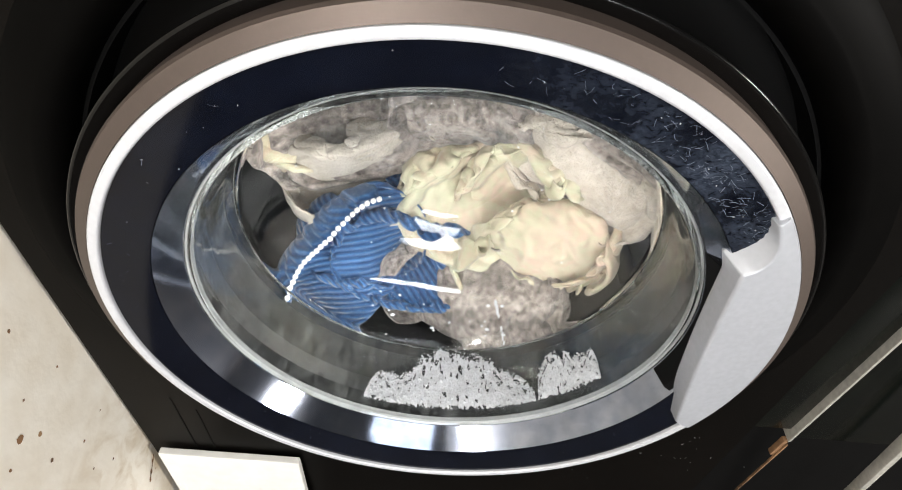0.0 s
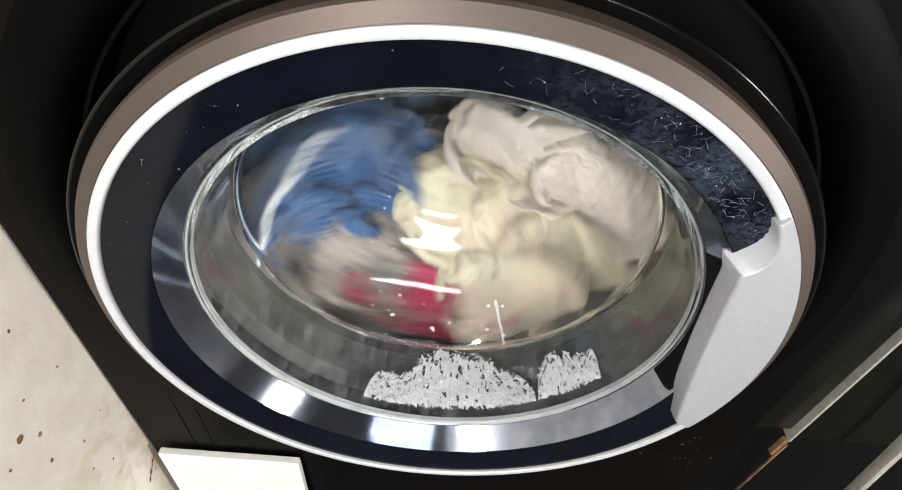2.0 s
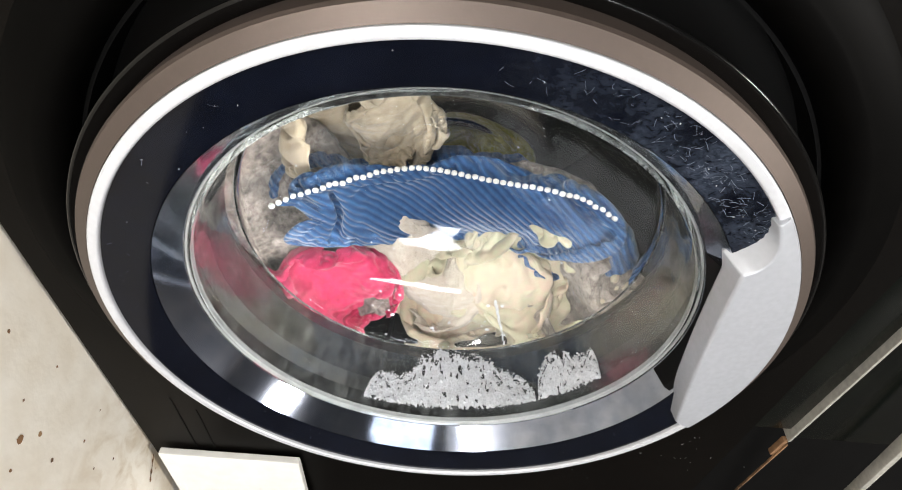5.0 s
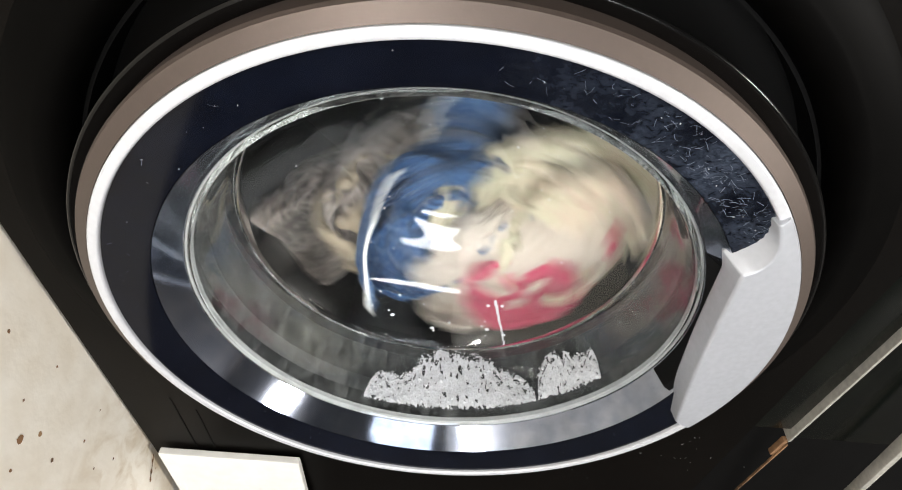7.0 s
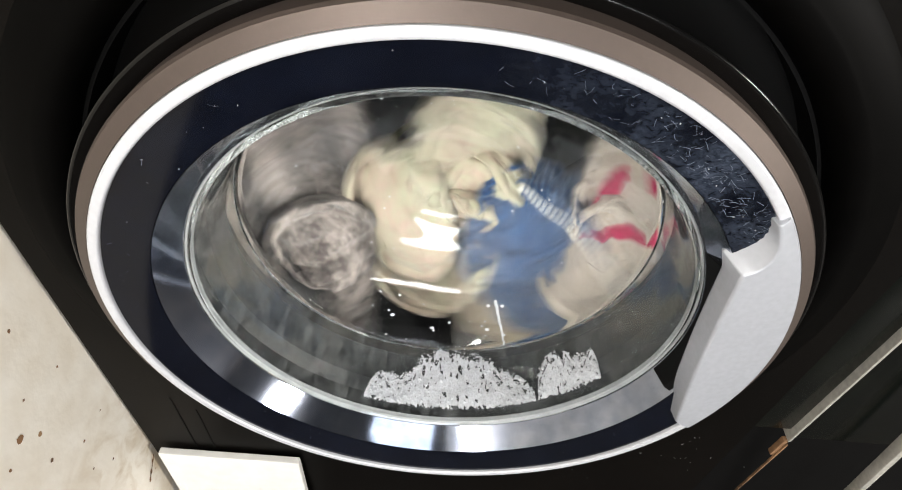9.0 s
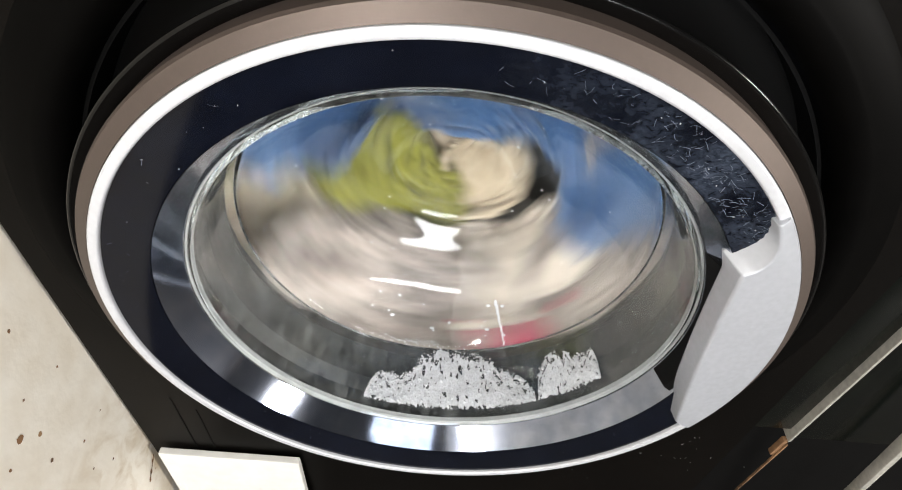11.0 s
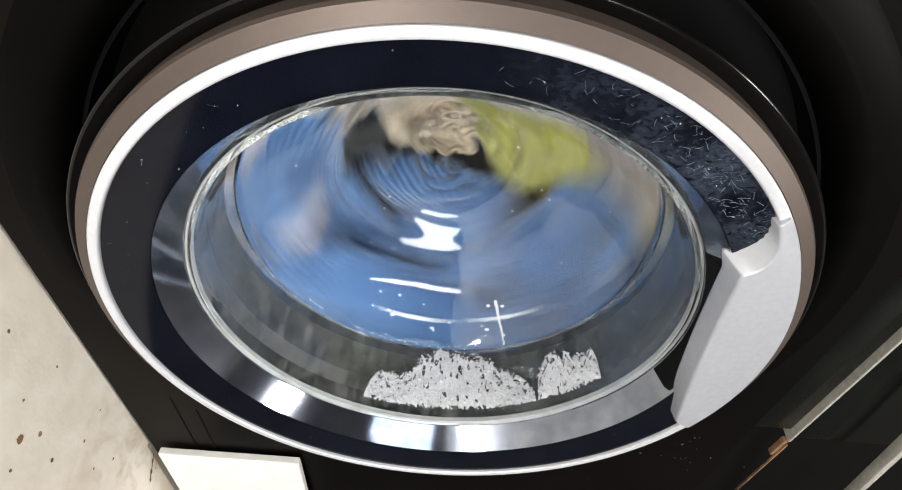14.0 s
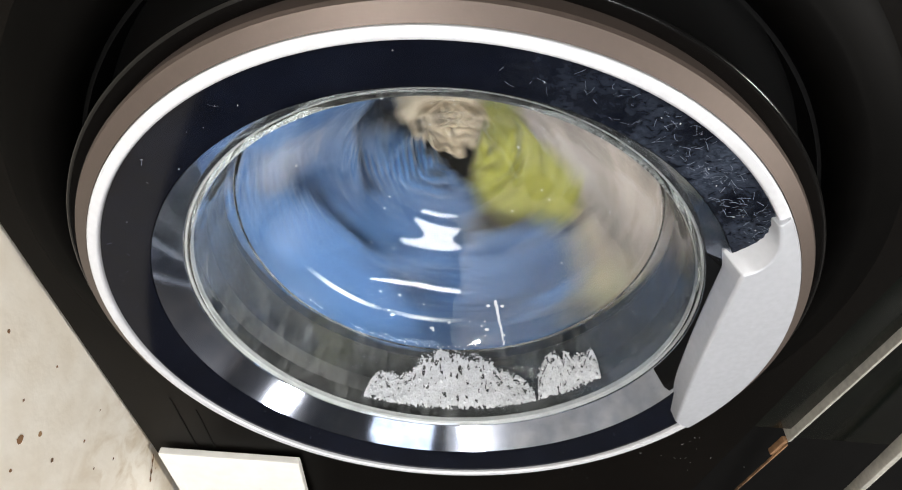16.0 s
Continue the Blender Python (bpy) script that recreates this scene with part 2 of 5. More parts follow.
FOAM_NODES.links.new(lace_fac.outputs["Result"], FOAM_NODES.nodes["Principled BSDF"].inputs["Alpha"])
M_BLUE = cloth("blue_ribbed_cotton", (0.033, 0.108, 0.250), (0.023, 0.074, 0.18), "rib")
M_PINK = cloth("deep_pink_cotton", (0.42, 0.022, 0.085), (0.28, 0.012, 0.05))
M_GREEN = cloth("pale_green_cotton", (0.42, 0.415, 0.29), (0.46, 0.34, 0.27), "plain", 16.0)
M_CREAM = cloth("cream_terry", (0.50, 0.45, 0.385), (0.40, 0.34, 0.285), "terry")
M_TAUPE = cloth("taupe_terry", (0.085, 0.070, 0.064), (0.40, 0.345, 0.31), "terry", 26.0)
# Stretched dark and pale streaks paint the fold shading into the towel's colour.
fold_streak = M_TAUPE.node_tree.nodes.new("ShaderNodeMapping")
fold_streak.inputs["Scale"].default_value = (0.35, 1.0, 1.8)
M_TAUPE.node_tree.links.new(M_TAUPE.node_tree.nodes["Texture Coordinate"].outputs["Object"], fold_streak.inputs["Vector"])
M_TAUPE.node_tree.links.new(fold_streak.outputs["Vector"], M_TAUPE.node_tree.nodes["Noise Texture.001"].inputs["Vector"])
M_BEIGE = cloth("beige_cotton", (0.46, 0.38, 0.28), (0.36, 0.29, 0.20))
M_OLIVE = cloth("olive_green_cotton", (0.22, 0.215, 0.03), (0.13, 0.125, 0.015))
M_BEAD = material("white_bead_thread", (0.82, 0.82, 0.80), 0.6, 0, 0.05, 200)


# ---- mesh helpers ----
def part(name, bm, mat, parent=None, label="", at=None, smooth=True, sharp=28):
    """Links a bmesh as one mesh object, under a thing or a part where one is given."""
    me = bpy.data.meshes.new(name)
    bmesh.ops.recalc_face_normals(bm, faces=bm.faces)
    bm.to_mesh(me)
    bm.free()
    if smooth:
        me.shade_smooth()
        if sharp:
            me.set_sharp_from_angle(angle=radians(sharp))
    me.materials.append(mat)
    ob = new(name, me)
    if parent is not None:
        ob.parent = parent
    if at is not None:
        ob.matrix_basis = at
    if label:
        tagged(ob, label)
    return ob


def lathe(profile, n=160, closed=True, a0=0.0, a1=360.0):
    """Turns a profile of (radius, depth) round the door's axis, which runs along y."""
    bm = bmesh.new()
    full = abs(a1 - a0) > 359.9
    steps = n if full else n + 1
    rings = []
    for i in range(steps):
        a = radians(a0 + (a1 - a0) * i / n)
        rings.append([bm.verts.new((r * math.cos(a), y, r * math.sin(a))) for r, y in profile])
    k = len(profile)
    for i in range(n):
        p, q = rings[i], rings[(i + 1) % steps]
        for j in range(k if closed else k - 1):
            m = (j + 1) % k
            bm.faces.new((p[j], p[m], q[m], q[j]))
    if closed and not full:
        bm.faces.new(rings[0])
        bm.faces.new(list(reversed(rings[-1])))
    return bm


def arc(cr, cy, rad, b0, b1, n=6):
    """Points of a rounded edge in a profile."""
    return [(cr + rad * math.cos(radians(b0 + (b1 - b0) * i / n)), cy + rad * math.sin(radians(b0 + (b1 - b0) * i / n))) for i in range(n + 1)]


def box(x0, x1, y0, y1, z0, z1, bevel=0.0, seg=2):
    bm = bmesh.new()
    bmesh.ops.create_cube(bm, size=1)
    for v in bm.verts:
        v.co = ((x0 + x1) / 2 + v.co.x * (x1 - x0), (y0 + y1) / 2 + v.co.y * (y1 - y0), (z0 + z1) / 2 + v.co.z * (z1 - z0))
    if bevel:
        bmesh.ops.bevel(bm, geom=bm.edges[:], offset=bevel, segments=seg, affect="EDGES", profile=0.6)
    return bm


def join(a, b):
    """Adds the bmesh b to a."""
    me = bpy.data.meshes.new("join")
    b.to_mesh(me)
    b.free()
    a.from_mesh(me)
    bpy.data.meshes.remove(me)
    return a


def plain(name, bm, mat, label, category, kind="", smooth=False, at=None):
    ob = part(name, bm, mat, None, "", at, smooth)
    return tagged(ob, label, category, "", kind)


# ---- the room ----
def build_room():
    plain("floor", box(-0.5, 2.4, -3.0, 0.8, -0.1, 0.0), M_FLOOR, "brown tiled utility room floor", "floor", "structure")
    plain("ceiling", box(-0.5, 2.4, -3.0, 0.8, 2.5, 2.6), M_CEIL, "plain brown boarded ceiling", "ceiling", "structure")
    plain("wall_north", box(-0.5, 2.4, 0.70, 0.8, 0.0, 2.5), M_WALL, "brown plaster wall behind the machine", "wall", "structure")
    plain("wall_south", box(-0.5, 2.4, -3.0, -2.9, 0.0, 2.5), M_WALL, "brown plaster wall", "wall", "structure")
    plain("wall_east", box(2.3, 2.4, -2.9, 0.7, 0.0, 2.5), M_WALL, "brown plaster wall", "wall", "structure")
    plain("wall_west", box(-0.42, -0.304, -2.9, 0.7, 0.0, 2.5), M_WHITE, "old white painted wall with rusty chips beside the machine",
          "wall", "structure")


def wall_damage():
    """A rusty split in the paint low on the wall and a few flaked spots."""
    rnd = random.Random(4)
    bm = bmesh.new()
    last = None
    for i in range(13):
        y = 0.049 - 0.0020 * i
        z = Z0 - 0.338 - 0.0016 * i + rnd.uniform(-0.0009, 0.0009)
        w = 0.0024 * (0.35 + rnd.random())
        pair = [bm.verts.new((-0.3036, y, z - w)), bm.verts.new((-0.3034, y, z + w))]
        if last:
            bm.faces.new((last[0], last[1], pair[1], pair[0]))
        last = pair
    for cy, cz, r in ((-0.035, -0.121, 0.0034), (-0.014, -0.101, 0.0012), (0.023, -0.114, 0.0012), (0.011, -0.048, 0.0016), (-0.03, -0.17, 0.002),
                      (0.0, -0.2, 0.0015), (-0.055, -0.13, 0.0014), (0.03, -0.2, 0.001), (0.01, -0.26, 0.0014), (-0.01, -0.235, 0.0012)):
        rim = [bm.verts.new((-0.3035, cy + r * rnd.uniform(0.8, 1.2) * math.cos(k), Z0 + cz + r * rnd.uniform(0.8, 1.2) * math.sin(k)))
               for k in [math.pi * 2 * q / 9 for q in range(9)]]
        bm.faces.new(rim)
    ob = part("paint_chips", bm, M_RUST, None, "", None, False)
    tagged(ob, "rusty chips and a brown split in the white wall paint", "wall damage", "", "structure")


build_room()
wall_damage()

# ---- the washing machine ----
UP = Matrix.Translation((0, 0, Z0))
FRONT = 0.05   # depth of the front panel behind the door's face


def front_panel():
    """The front sheet with a round opening."""
    bm = bmesh.new()
    n = 160
    hx, z0, z1, hole = 0.2985, -0.44, 0.375, 0.262
    cols = []
    for i in range(n):
        a = 2 * math.pi * i / n
        c, s = math.cos(a), math.sin(a)
        k = min(hx / abs(c) if abs(c) > 1e-6 else 9, (z1 if s > 0 else -z0) / abs(s) if abs(s) > 1e-6 else 9)
        cols.append([bm.verts.new(p) for p in ((hole * c, FRONT + 0.012, hole * s), (hole * c, FRONT, hole * s), (k * c, FRONT, k * s),
                                               (k * c, FRONT + 0.012, k * s))])
    for i in range(n):
        p, q = cols[i], cols[(i + 1) % n]
        for j in range(3):
            bm.faces.new((p[j], p[j + 1], q[j + 1], q[j]))
    return bm


def shell():
    bm = box(-0.2985, -0.290, FRONT + 0.014, 0.62, -0.44, 0.375, 0.002)
    join(bm, box(0.290, 0.2985, FRONT + 0.014, 0.62, -0.44, 0.375, 0.002))
    join(bm, box(-0.289, 0.289, FRONT + 0.014, 0.62, 0.366, 0.375, 0.002))
    join(bm, box(-0.289, 0.289, FRONT + 0.014, 0.62, -0.44, -0.43, 0.002))
    join(bm, box(-0.289, 0.289, 0.61, 0.62, -0.429, 0.365, 0.002))
    return bm


machine = tagged(new("washing_machine"), "dark grey front-loading washing machine with silver ringed door, washing clothes", "washing machine")
part("front_panel", front_panel(), M_PANEL, machine, "dark brownish grey metal front", UP, False)
part("cabinet_shell", shell(), M_PANEL, machine, "", UP, False)
for fx in (-0.25, 0.25):
    for fy in (0.10, 0.57):
        foot = bmesh.new()
        bmesh.ops.create_cone(foot, cap_ends=True, segments=20, radius1=0.022, radius2=0.016, depth=0.03)
        part("foot", foot, M_VOID, machine, "black rubber foot", Matrix.Translation((fx, fy, 0.015)))
for gx, gz in ((-0.249, -0.205), (-0.229, -0.226)):
    part("seam", box(gx - 0.0007, gx + 0.0007, FRONT - 0.0006, FRONT + 0.004, -0.44, gz), M_VOID, machine, "dark vertical panel joint", UP, False)
# raised collar round the door and the dark gap inside it
collar = [(0.282, FRONT + 0.001), (0.274, FRONT - 0.0035)] + arc(0.258, FRONT + 0.010, 0.0155, 290, 180, 12) + [(0.2425, FRONT + 0.035), (0.264, FRONT + 0.035)]
part("door_collar", lathe(collar), M_LIP, machine, "satin black raised collar round the door", UP)
part("gap_lining", lathe([(0.2402, 0.064), (0.2402, 0.094), (0.180, 0.094), (0.180, 0.097), (0.2432, 0.097), (0.2432, 0.064)]), M_VOID, machine,
     "matt black recess behind the door", UP)

# door: silver ring, black plate, bevel, glass bowl, handle
ring_profile = [(0.2046, 0.0012)] + arc(0.2062, 0.0008, 0.0016, 180, 270, 4) + [(0.2092, -0.0008)] + arc(0.2092, 0.0008, 0.0016, 270, 335, 4) + \
               [(0.2110, 0.0120), (0.2046, 0.0120)]
door = part("door", lathe(ring_profile, 200), M_CHROME, machine, "satin silver door ring", UP)
part("ring_side", lathe([(0.2111, 0.0006), (0.2186, 0.0048), (0.2197, 0.0070), (0.2190, 0.030), (0.2111, 0.030)], 200), M_RIMSIDE, door, "brushed silver flank of the door ring, brown reflection put into its colour")
part("rear_flange", lathe([(0.2192, 0.0190)] + arc(0.2262, 0.0150, 0.0014, 230, 450, 8) + [(0.2192, 0.0235)], 200), M_FLANGE, door, "thin glossy black flange behind the ring")
part("door_plate", lathe([(0.2044, 0.0022), (0.1800, 0.0076), (0.1795, 0.012), (0.2044, 0.012)]), M_PLATE, door, "glossy black smeared plastic trim")
part("bevel", lathe([(0.1796, 0.0079), (0.1682, 0.0262), (0.1682, 0.034), (0.1796, 0.014)]), M_BEVEL, door, "dusty glossy black bevel")
part("glass_seat", lathe([(0.1680, 0.0275), (0.1665, 0.0295), (0.1665, 0.033), (0.178, 0.033), (0.178, 0.030)]), M_SEAT, door, "pale grey glass seat")

DOME_R, DOME_Y, DOME_H = 0.160, 0.102, 0.078


def dome_y(r, inner=0.0):
    """Depth of the bowl's far end at a distance r from the axis."""
    big = (DOME_R ** 2 + DOME_H ** 2) / (2 * DOME_H)
    return DOME_Y + DOME_H - big + math.sqrt(max(1e-9, big ** 2 - r * r)) - inner


def bowl_profile(off):
    """The bowl's section on one face of the glass."""
    pts = [(0.1680 - off, 0.0265), (0.1662 - off, 0.0330), (0.1652 - off, 0.060), (0.1640 - off, 0.086), (0.1626 - off, 0.0995)]
    return pts


T = 0.0042
wall = bowl_profile(0.0) + list(reversed(bowl_profile(T)))
part("bowl_wall", lathe(wall, 200), M_GLASS_WALL, door, "clear glass bowl wall with chalky film").visible_shadow = False
m = 96


def ripple(r):
    """The shallow pressed rings of the bowl's face."""
    return 0.00006 * math.cos(2 * math.pi * r / 0.030) - 0.0017 * math.tanh((r - 0.056) / 0.007) - 0.0007 * math.tanh((r - 0.088) / 0.006)


outer = [((DOME_R + 0.0022) * (1 - i / m), dome_y(DOME_R * (1 - i / m)) + ripple(DOME_R * (1 - i / m))) for i in range(m)] + [(0.0004, dome_y(0) + ripple(0))]
inner = [(max(0.0004, (DOME_R - T * 0.7) * (i / m)), dome_y((DOME_R - T * 0.7) * (i / m)) - T + ripple(DOME_R * i / m)) for i in range(m + 1)]
inner[-1] = (DOME_R - T * 0.6, DOME_Y - 0.002)
part("bowl_end", lathe(outer + inner, 200), M_GLASS, door, "clear domed glass").visible_shadow = False


bead = arc(0.1620, 0.1012, 0.0015, 0, 345, 11)
part("bowl_lip", lathe(bead, 200), M_LIP_GLASS, door, "rounded glass lip, its bright highlight put in as white film").visible_shadow = False


def specks(spots, size, seed):
    """Tiny pale flecks: dust and scuffs on a face turned to the room."""
    rnd = random.Random(seed)
    bm = bmesh.new()
    for x, y, z in spots:
        w, h, a = size * rnd.uniform(0.4, 1.6), size * rnd.uniform(0.3, 0.8), rnd.uniform(0, 3)
        c, sn = math.cos(a), math.sin(a)
        bm.faces.new([bm.verts.new((x + u * w * c - v * h * sn, y, z + u * w * sn + v * h * c)) for u, v in ((-1, -0.6), (0.2, -1), (1, 0.3), (-0.3, 1))])
    return bm


dust = random.Random(12)
plate_spots = []
for i in range(38):
    a, r = dust.uniform(0, 360), dust.uniform(0.182, 0.203)
    plate_spots.append((r * math.cos(radians(a)), 0.0022 + (0.2044 - r) * 0.2213 - 0.0004, r * math.sin(radians(a))))
tagged(part("dust_specks", specks(plate_spots, 0.00042, 3), M_DUST, door, "pale dust specks", None, False), kind="stuff")


def plate_scratches():
    """Fine pale hair scratches where the plate is wiped most."""
    rnd = random.Random(21)
    bm = bmesh.new()
    for i in range(210):
        a, r = rnd.gauss(46, 14), rnd.uniform(0.183, 0.202)
        if i > 175:
            a = rnd.uniform(0, 360)
        x, z = r * math.cos(radians(a)), r * math.sin(radians(a))
        way, bend, long = rnd.choice((0.4, 1.2, 2.2, 2.9)) + rnd.gauss(0, 0.3), rnd.gauss(0, 0.12), rnd.uniform(0.001, 0.006)
        w = rnd.uniform(0.00004, 0.00009)
        last = None
        for k in range(6):
            q = math.hypot(x, z)
            if not 0.1815 < q < 0.2035:
                break
            y = 0.0022 + (0.2044 - q) * 0.2213 - 0.0003
            px, pz = -math.sin(way) * w, math.cos(way) * w
            pair = [bm.verts.new((x - px, y, z - pz)), bm.verts.new((x + px, y, z + pz))]
            if last:
                bm.faces.new((last[0], last[1], pair[1], pair[0]))
            last = pair
            x, z, way = x + math.cos(way) * long / 5, z + math.sin(way) * long / 5, way + bend
    return bm


tagged(part("scratched_zone", plate_scratches(), M_SCRATCH, door, "fine pale scratches on the black trim", None, False), kind="stuff")
panel_spots = [(dust.uniform(0.15, 0.285), FRONT - 0.0004, dust.uniform(-0.34, -0.235)) for i in range(9)]
panel_spots += [(dust.gauss(0.262, 0.018), FRONT - 0.0004, dust.gauss(-0.245, 0.02)) for i in range(12)]
tagged(part("scuff_marks", specks(panel_spots, 0.0008, 5), M_DUST, machine, "small pale scuffs on the dark front", UP, False), kind="stuff")


def handle_body():
    """A crescent shell that widens the ring inward, with a straight pull edge."""
    bm = bmesh.new()
    n = 40
    top, low = [], []
    a0, a1 = math.atan2(0.1275, 0.1585), math.atan2(-0.0815, 0.189)
    rows = []
    for i in range(n + 1):
        f = i / n
        a = a0 + (a1 - a0) * f
        ro = 0.2100
        po = Vector((ro * math.cos(a), 0, ro * math.sin(a)))
        # inner edge: from the ring's upper notch in to the grip and straight down to the lower tip
        if f < 0.20:
            g = f / 0.20
            bend = Vector((0.1745, 0, 0.101))
            pi_ = Vector((0.1585, 0, 0.1275)).lerp(bend, g).lerp(bend.lerp(Vector((0.1570, 0, 0.0900)), g), g)
        else:
            g = (f - 0.20) / 0.80
            pi_ = Vector((0.1570, 0, 0.0900)).lerp(Vector((0.1790, 0, -0.0720)), g)
            pi_.x -= 0.0022 * math.sin(math.pi * g)
        rows.append((po, pi_))
    cols = []
    for i, (po, pi_) in enumerate(rows):
        mid = po.lerp(pi_, 0.5)
        scoop = 0.009 * math.sin(math.pi * min(1.0, i / n / 0.26)) ** 1.5 if i < n * 0.26 else 0.0
        cols.append([bm.verts.new(v) for v in (
            (po.x, -0.0022, po.z), (mid.x, -0.0036, mid.z), (pi_.x + 0.0012, -0.0042, pi_.z), (pi_.x, -0.0032, pi_.z),
            (pi_.x - 0.0030 - scoop, 0.0110, pi_.z + scoop * 0.6), (pi_.x - 0.0024 - scoop, 0.0135, pi_.z + scoop * 0.6), (po.x, 0.0100, po.z))])
    k = 7
    for i in range(n):
        p, q = cols[i], cols[i + 1]
        for j in range(k):
            bm.faces.new((p[j], p[(j + 1) % k], q[(j + 1) % k], q[j]))
    bm.faces.new(cols[0])
    bm.faces.new(list(reversed(cols[-1])))
    return bm


handle = part("door_handle", handle_body(), M_HANDLE, door, "satin silver crescent handle with scuffs")
hm = handle.modifiers.new("edge", "BEVEL")
hm.width, hm.segments, hm.limit_method, hm.angle_limit = 0.0007, 2, "ANGLE", radians(25)
# Black piece over the bevel: the grip hollow, with the handle's shadow painted in.
part("grip_recess_shadow", lathe([(0.1684, 0.0250), (0.1740, 0.0120), (0.1900, 0.0040), (0.1900, 0.020), (0.1684, 0.030)], 40, True, -17, 27), M_VOID, door, "black grip hollow with the handle's shadow put in as black")

# rubber gasket and drum
gasket = [(0.176, 0.036), (0.180, 0.050), (0.176, 0.062), (0.179, 0.078), (0.176, 0.092), (0.184, 0.104), (0.192, 0.108), (0.215, 0.108),
          (0.215, 0.112), (0.188, 0.113), (0.177, 0.110), (0.1690, 0.094), (0.1725, 0.078), (0.1695, 0.062), (0.174, 0.050), (0.172, 0.037)]
part("door_gasket", lathe(gasket), M_RUBBER, machine, "grey folded rubber gasket, shade put into its colour", UP)
drum_profile = [(0.205, 0.116), (0.242, 0.120), (0.245, 0.130), (0.245, 0.44), (0.02, 0.45), (0.02, 0.453), (0.248, 0.445), (0.248, 0.126), (0.240, 0.114)]
drum = part("drum", lathe(drum_profile, 120), M_STEEL, machine, "perforated stainless steel drum, interior shade put into its colour", UP)


def lifter():
    bm = lathe([(0.2440, 0.14), (0.212, 0.15), (0.210, 0.42), (0.2440, 0.43)], 8, True, -7, 7)
    return bm


for i in range(3):
    part("lifter", lifter(), M_RUBBER, drum, "grey plastic lifter, shade put into its colour", pose(0, 0, 0, 0, 120 * i + 40, 0))
hole = bmesh.new()
bmesh.ops.create_circle(hole, cap_ends=True, segments=6, radius=0.0016)
hole_me = bpy.data.meshes.new("hole")
hole.to_mesh(hole_me)
hole.free()
dots = bmesh.new()
for i in range(72):
    for j in range(14):
        a = radians(i * 5 + (j % 2) * 2.5)
        mm = Matrix.Translation((0.2444 * math.cos(a), 0.145 + j * 0.021, 0.2444 * math.sin(a))) @ Vector((math.cos(a), 0, math.sin(a))).to_track_quat("Z", "Y").to_matrix().to_4x4()
        vs = [dots.verts.new(mm @ v.co) for v in hole_me.vertices]
        dots.faces.new(vs)
bpy.data.meshes.remove(hole_me)
tagged(part("drum_holes", dots, M_VOID, drum, "dark drum perforations"), kind="stuff")


# ---- beside the machine ----
def build_neighbour():
    unit = tagged(new("black_oven"), "black glass-fronted appliance with worn steel trims beside the machine", "oven")
    low = Z0 - 0.191
    part("body", box(0.334, 0.92, 0.085, 0.66, 0.02, 0.88, 0.003), M_VOID, unit)
    part("door_glass", box(0.3445, 0.92, 0.0545, 0.084, low, 0.84, 0.002), M_OVEN, unit, "black glossy door glass")
    part("edge_trim", box(0.3415, 0.3440, 0.0495, 0.084, low, 0.84, 0.0006), M_TRIM, unit, "worn steel edge trim")
    part("side_strip", box(0.302, 0.3410, 0.056, 0.084, low + 0.012, 0.84, 0.002), M_OVEN, unit, "dark strip")
    bar = part("upright_bar", box(-0.0035, 0.0035, 0.024, 0.036, -0.36, 0.34, 0.003), M_TRIM, unit, "bright steel upright bar")
    bar.matrix_basis = Matrix.Translation((0.4185, 0, Z0 - 0.19)) @ pose(0, 0, 0, 0, -9, 0)
    part("lower_strip", box(0.3418, 0.3434, 0.048, 0.0505, 0.03, low - 0.004, 0.0005), M_RUST, unit, "rusty lower strip")
    part("corner_chip", box(0.3385, 0.3425, 0.050, 0.056, low - 0.030, low - 0.001, 0.0006), M_RUST, unit, "rusty corner")


build_neighbour()


def build_board():
    bm = box(-0.0755, 0.0755, -0.004, 0.004, 0, 0.161, 0.0012)
    plain("white_board", bm, M_BOARD, "small white brushed board leaning on the machine front", "board", "", False,
          Matrix.Translation((-0.2085, 0.034, -0.0)) @ pose(0, 0, 0, -3, -1.0, 0))


build_board()


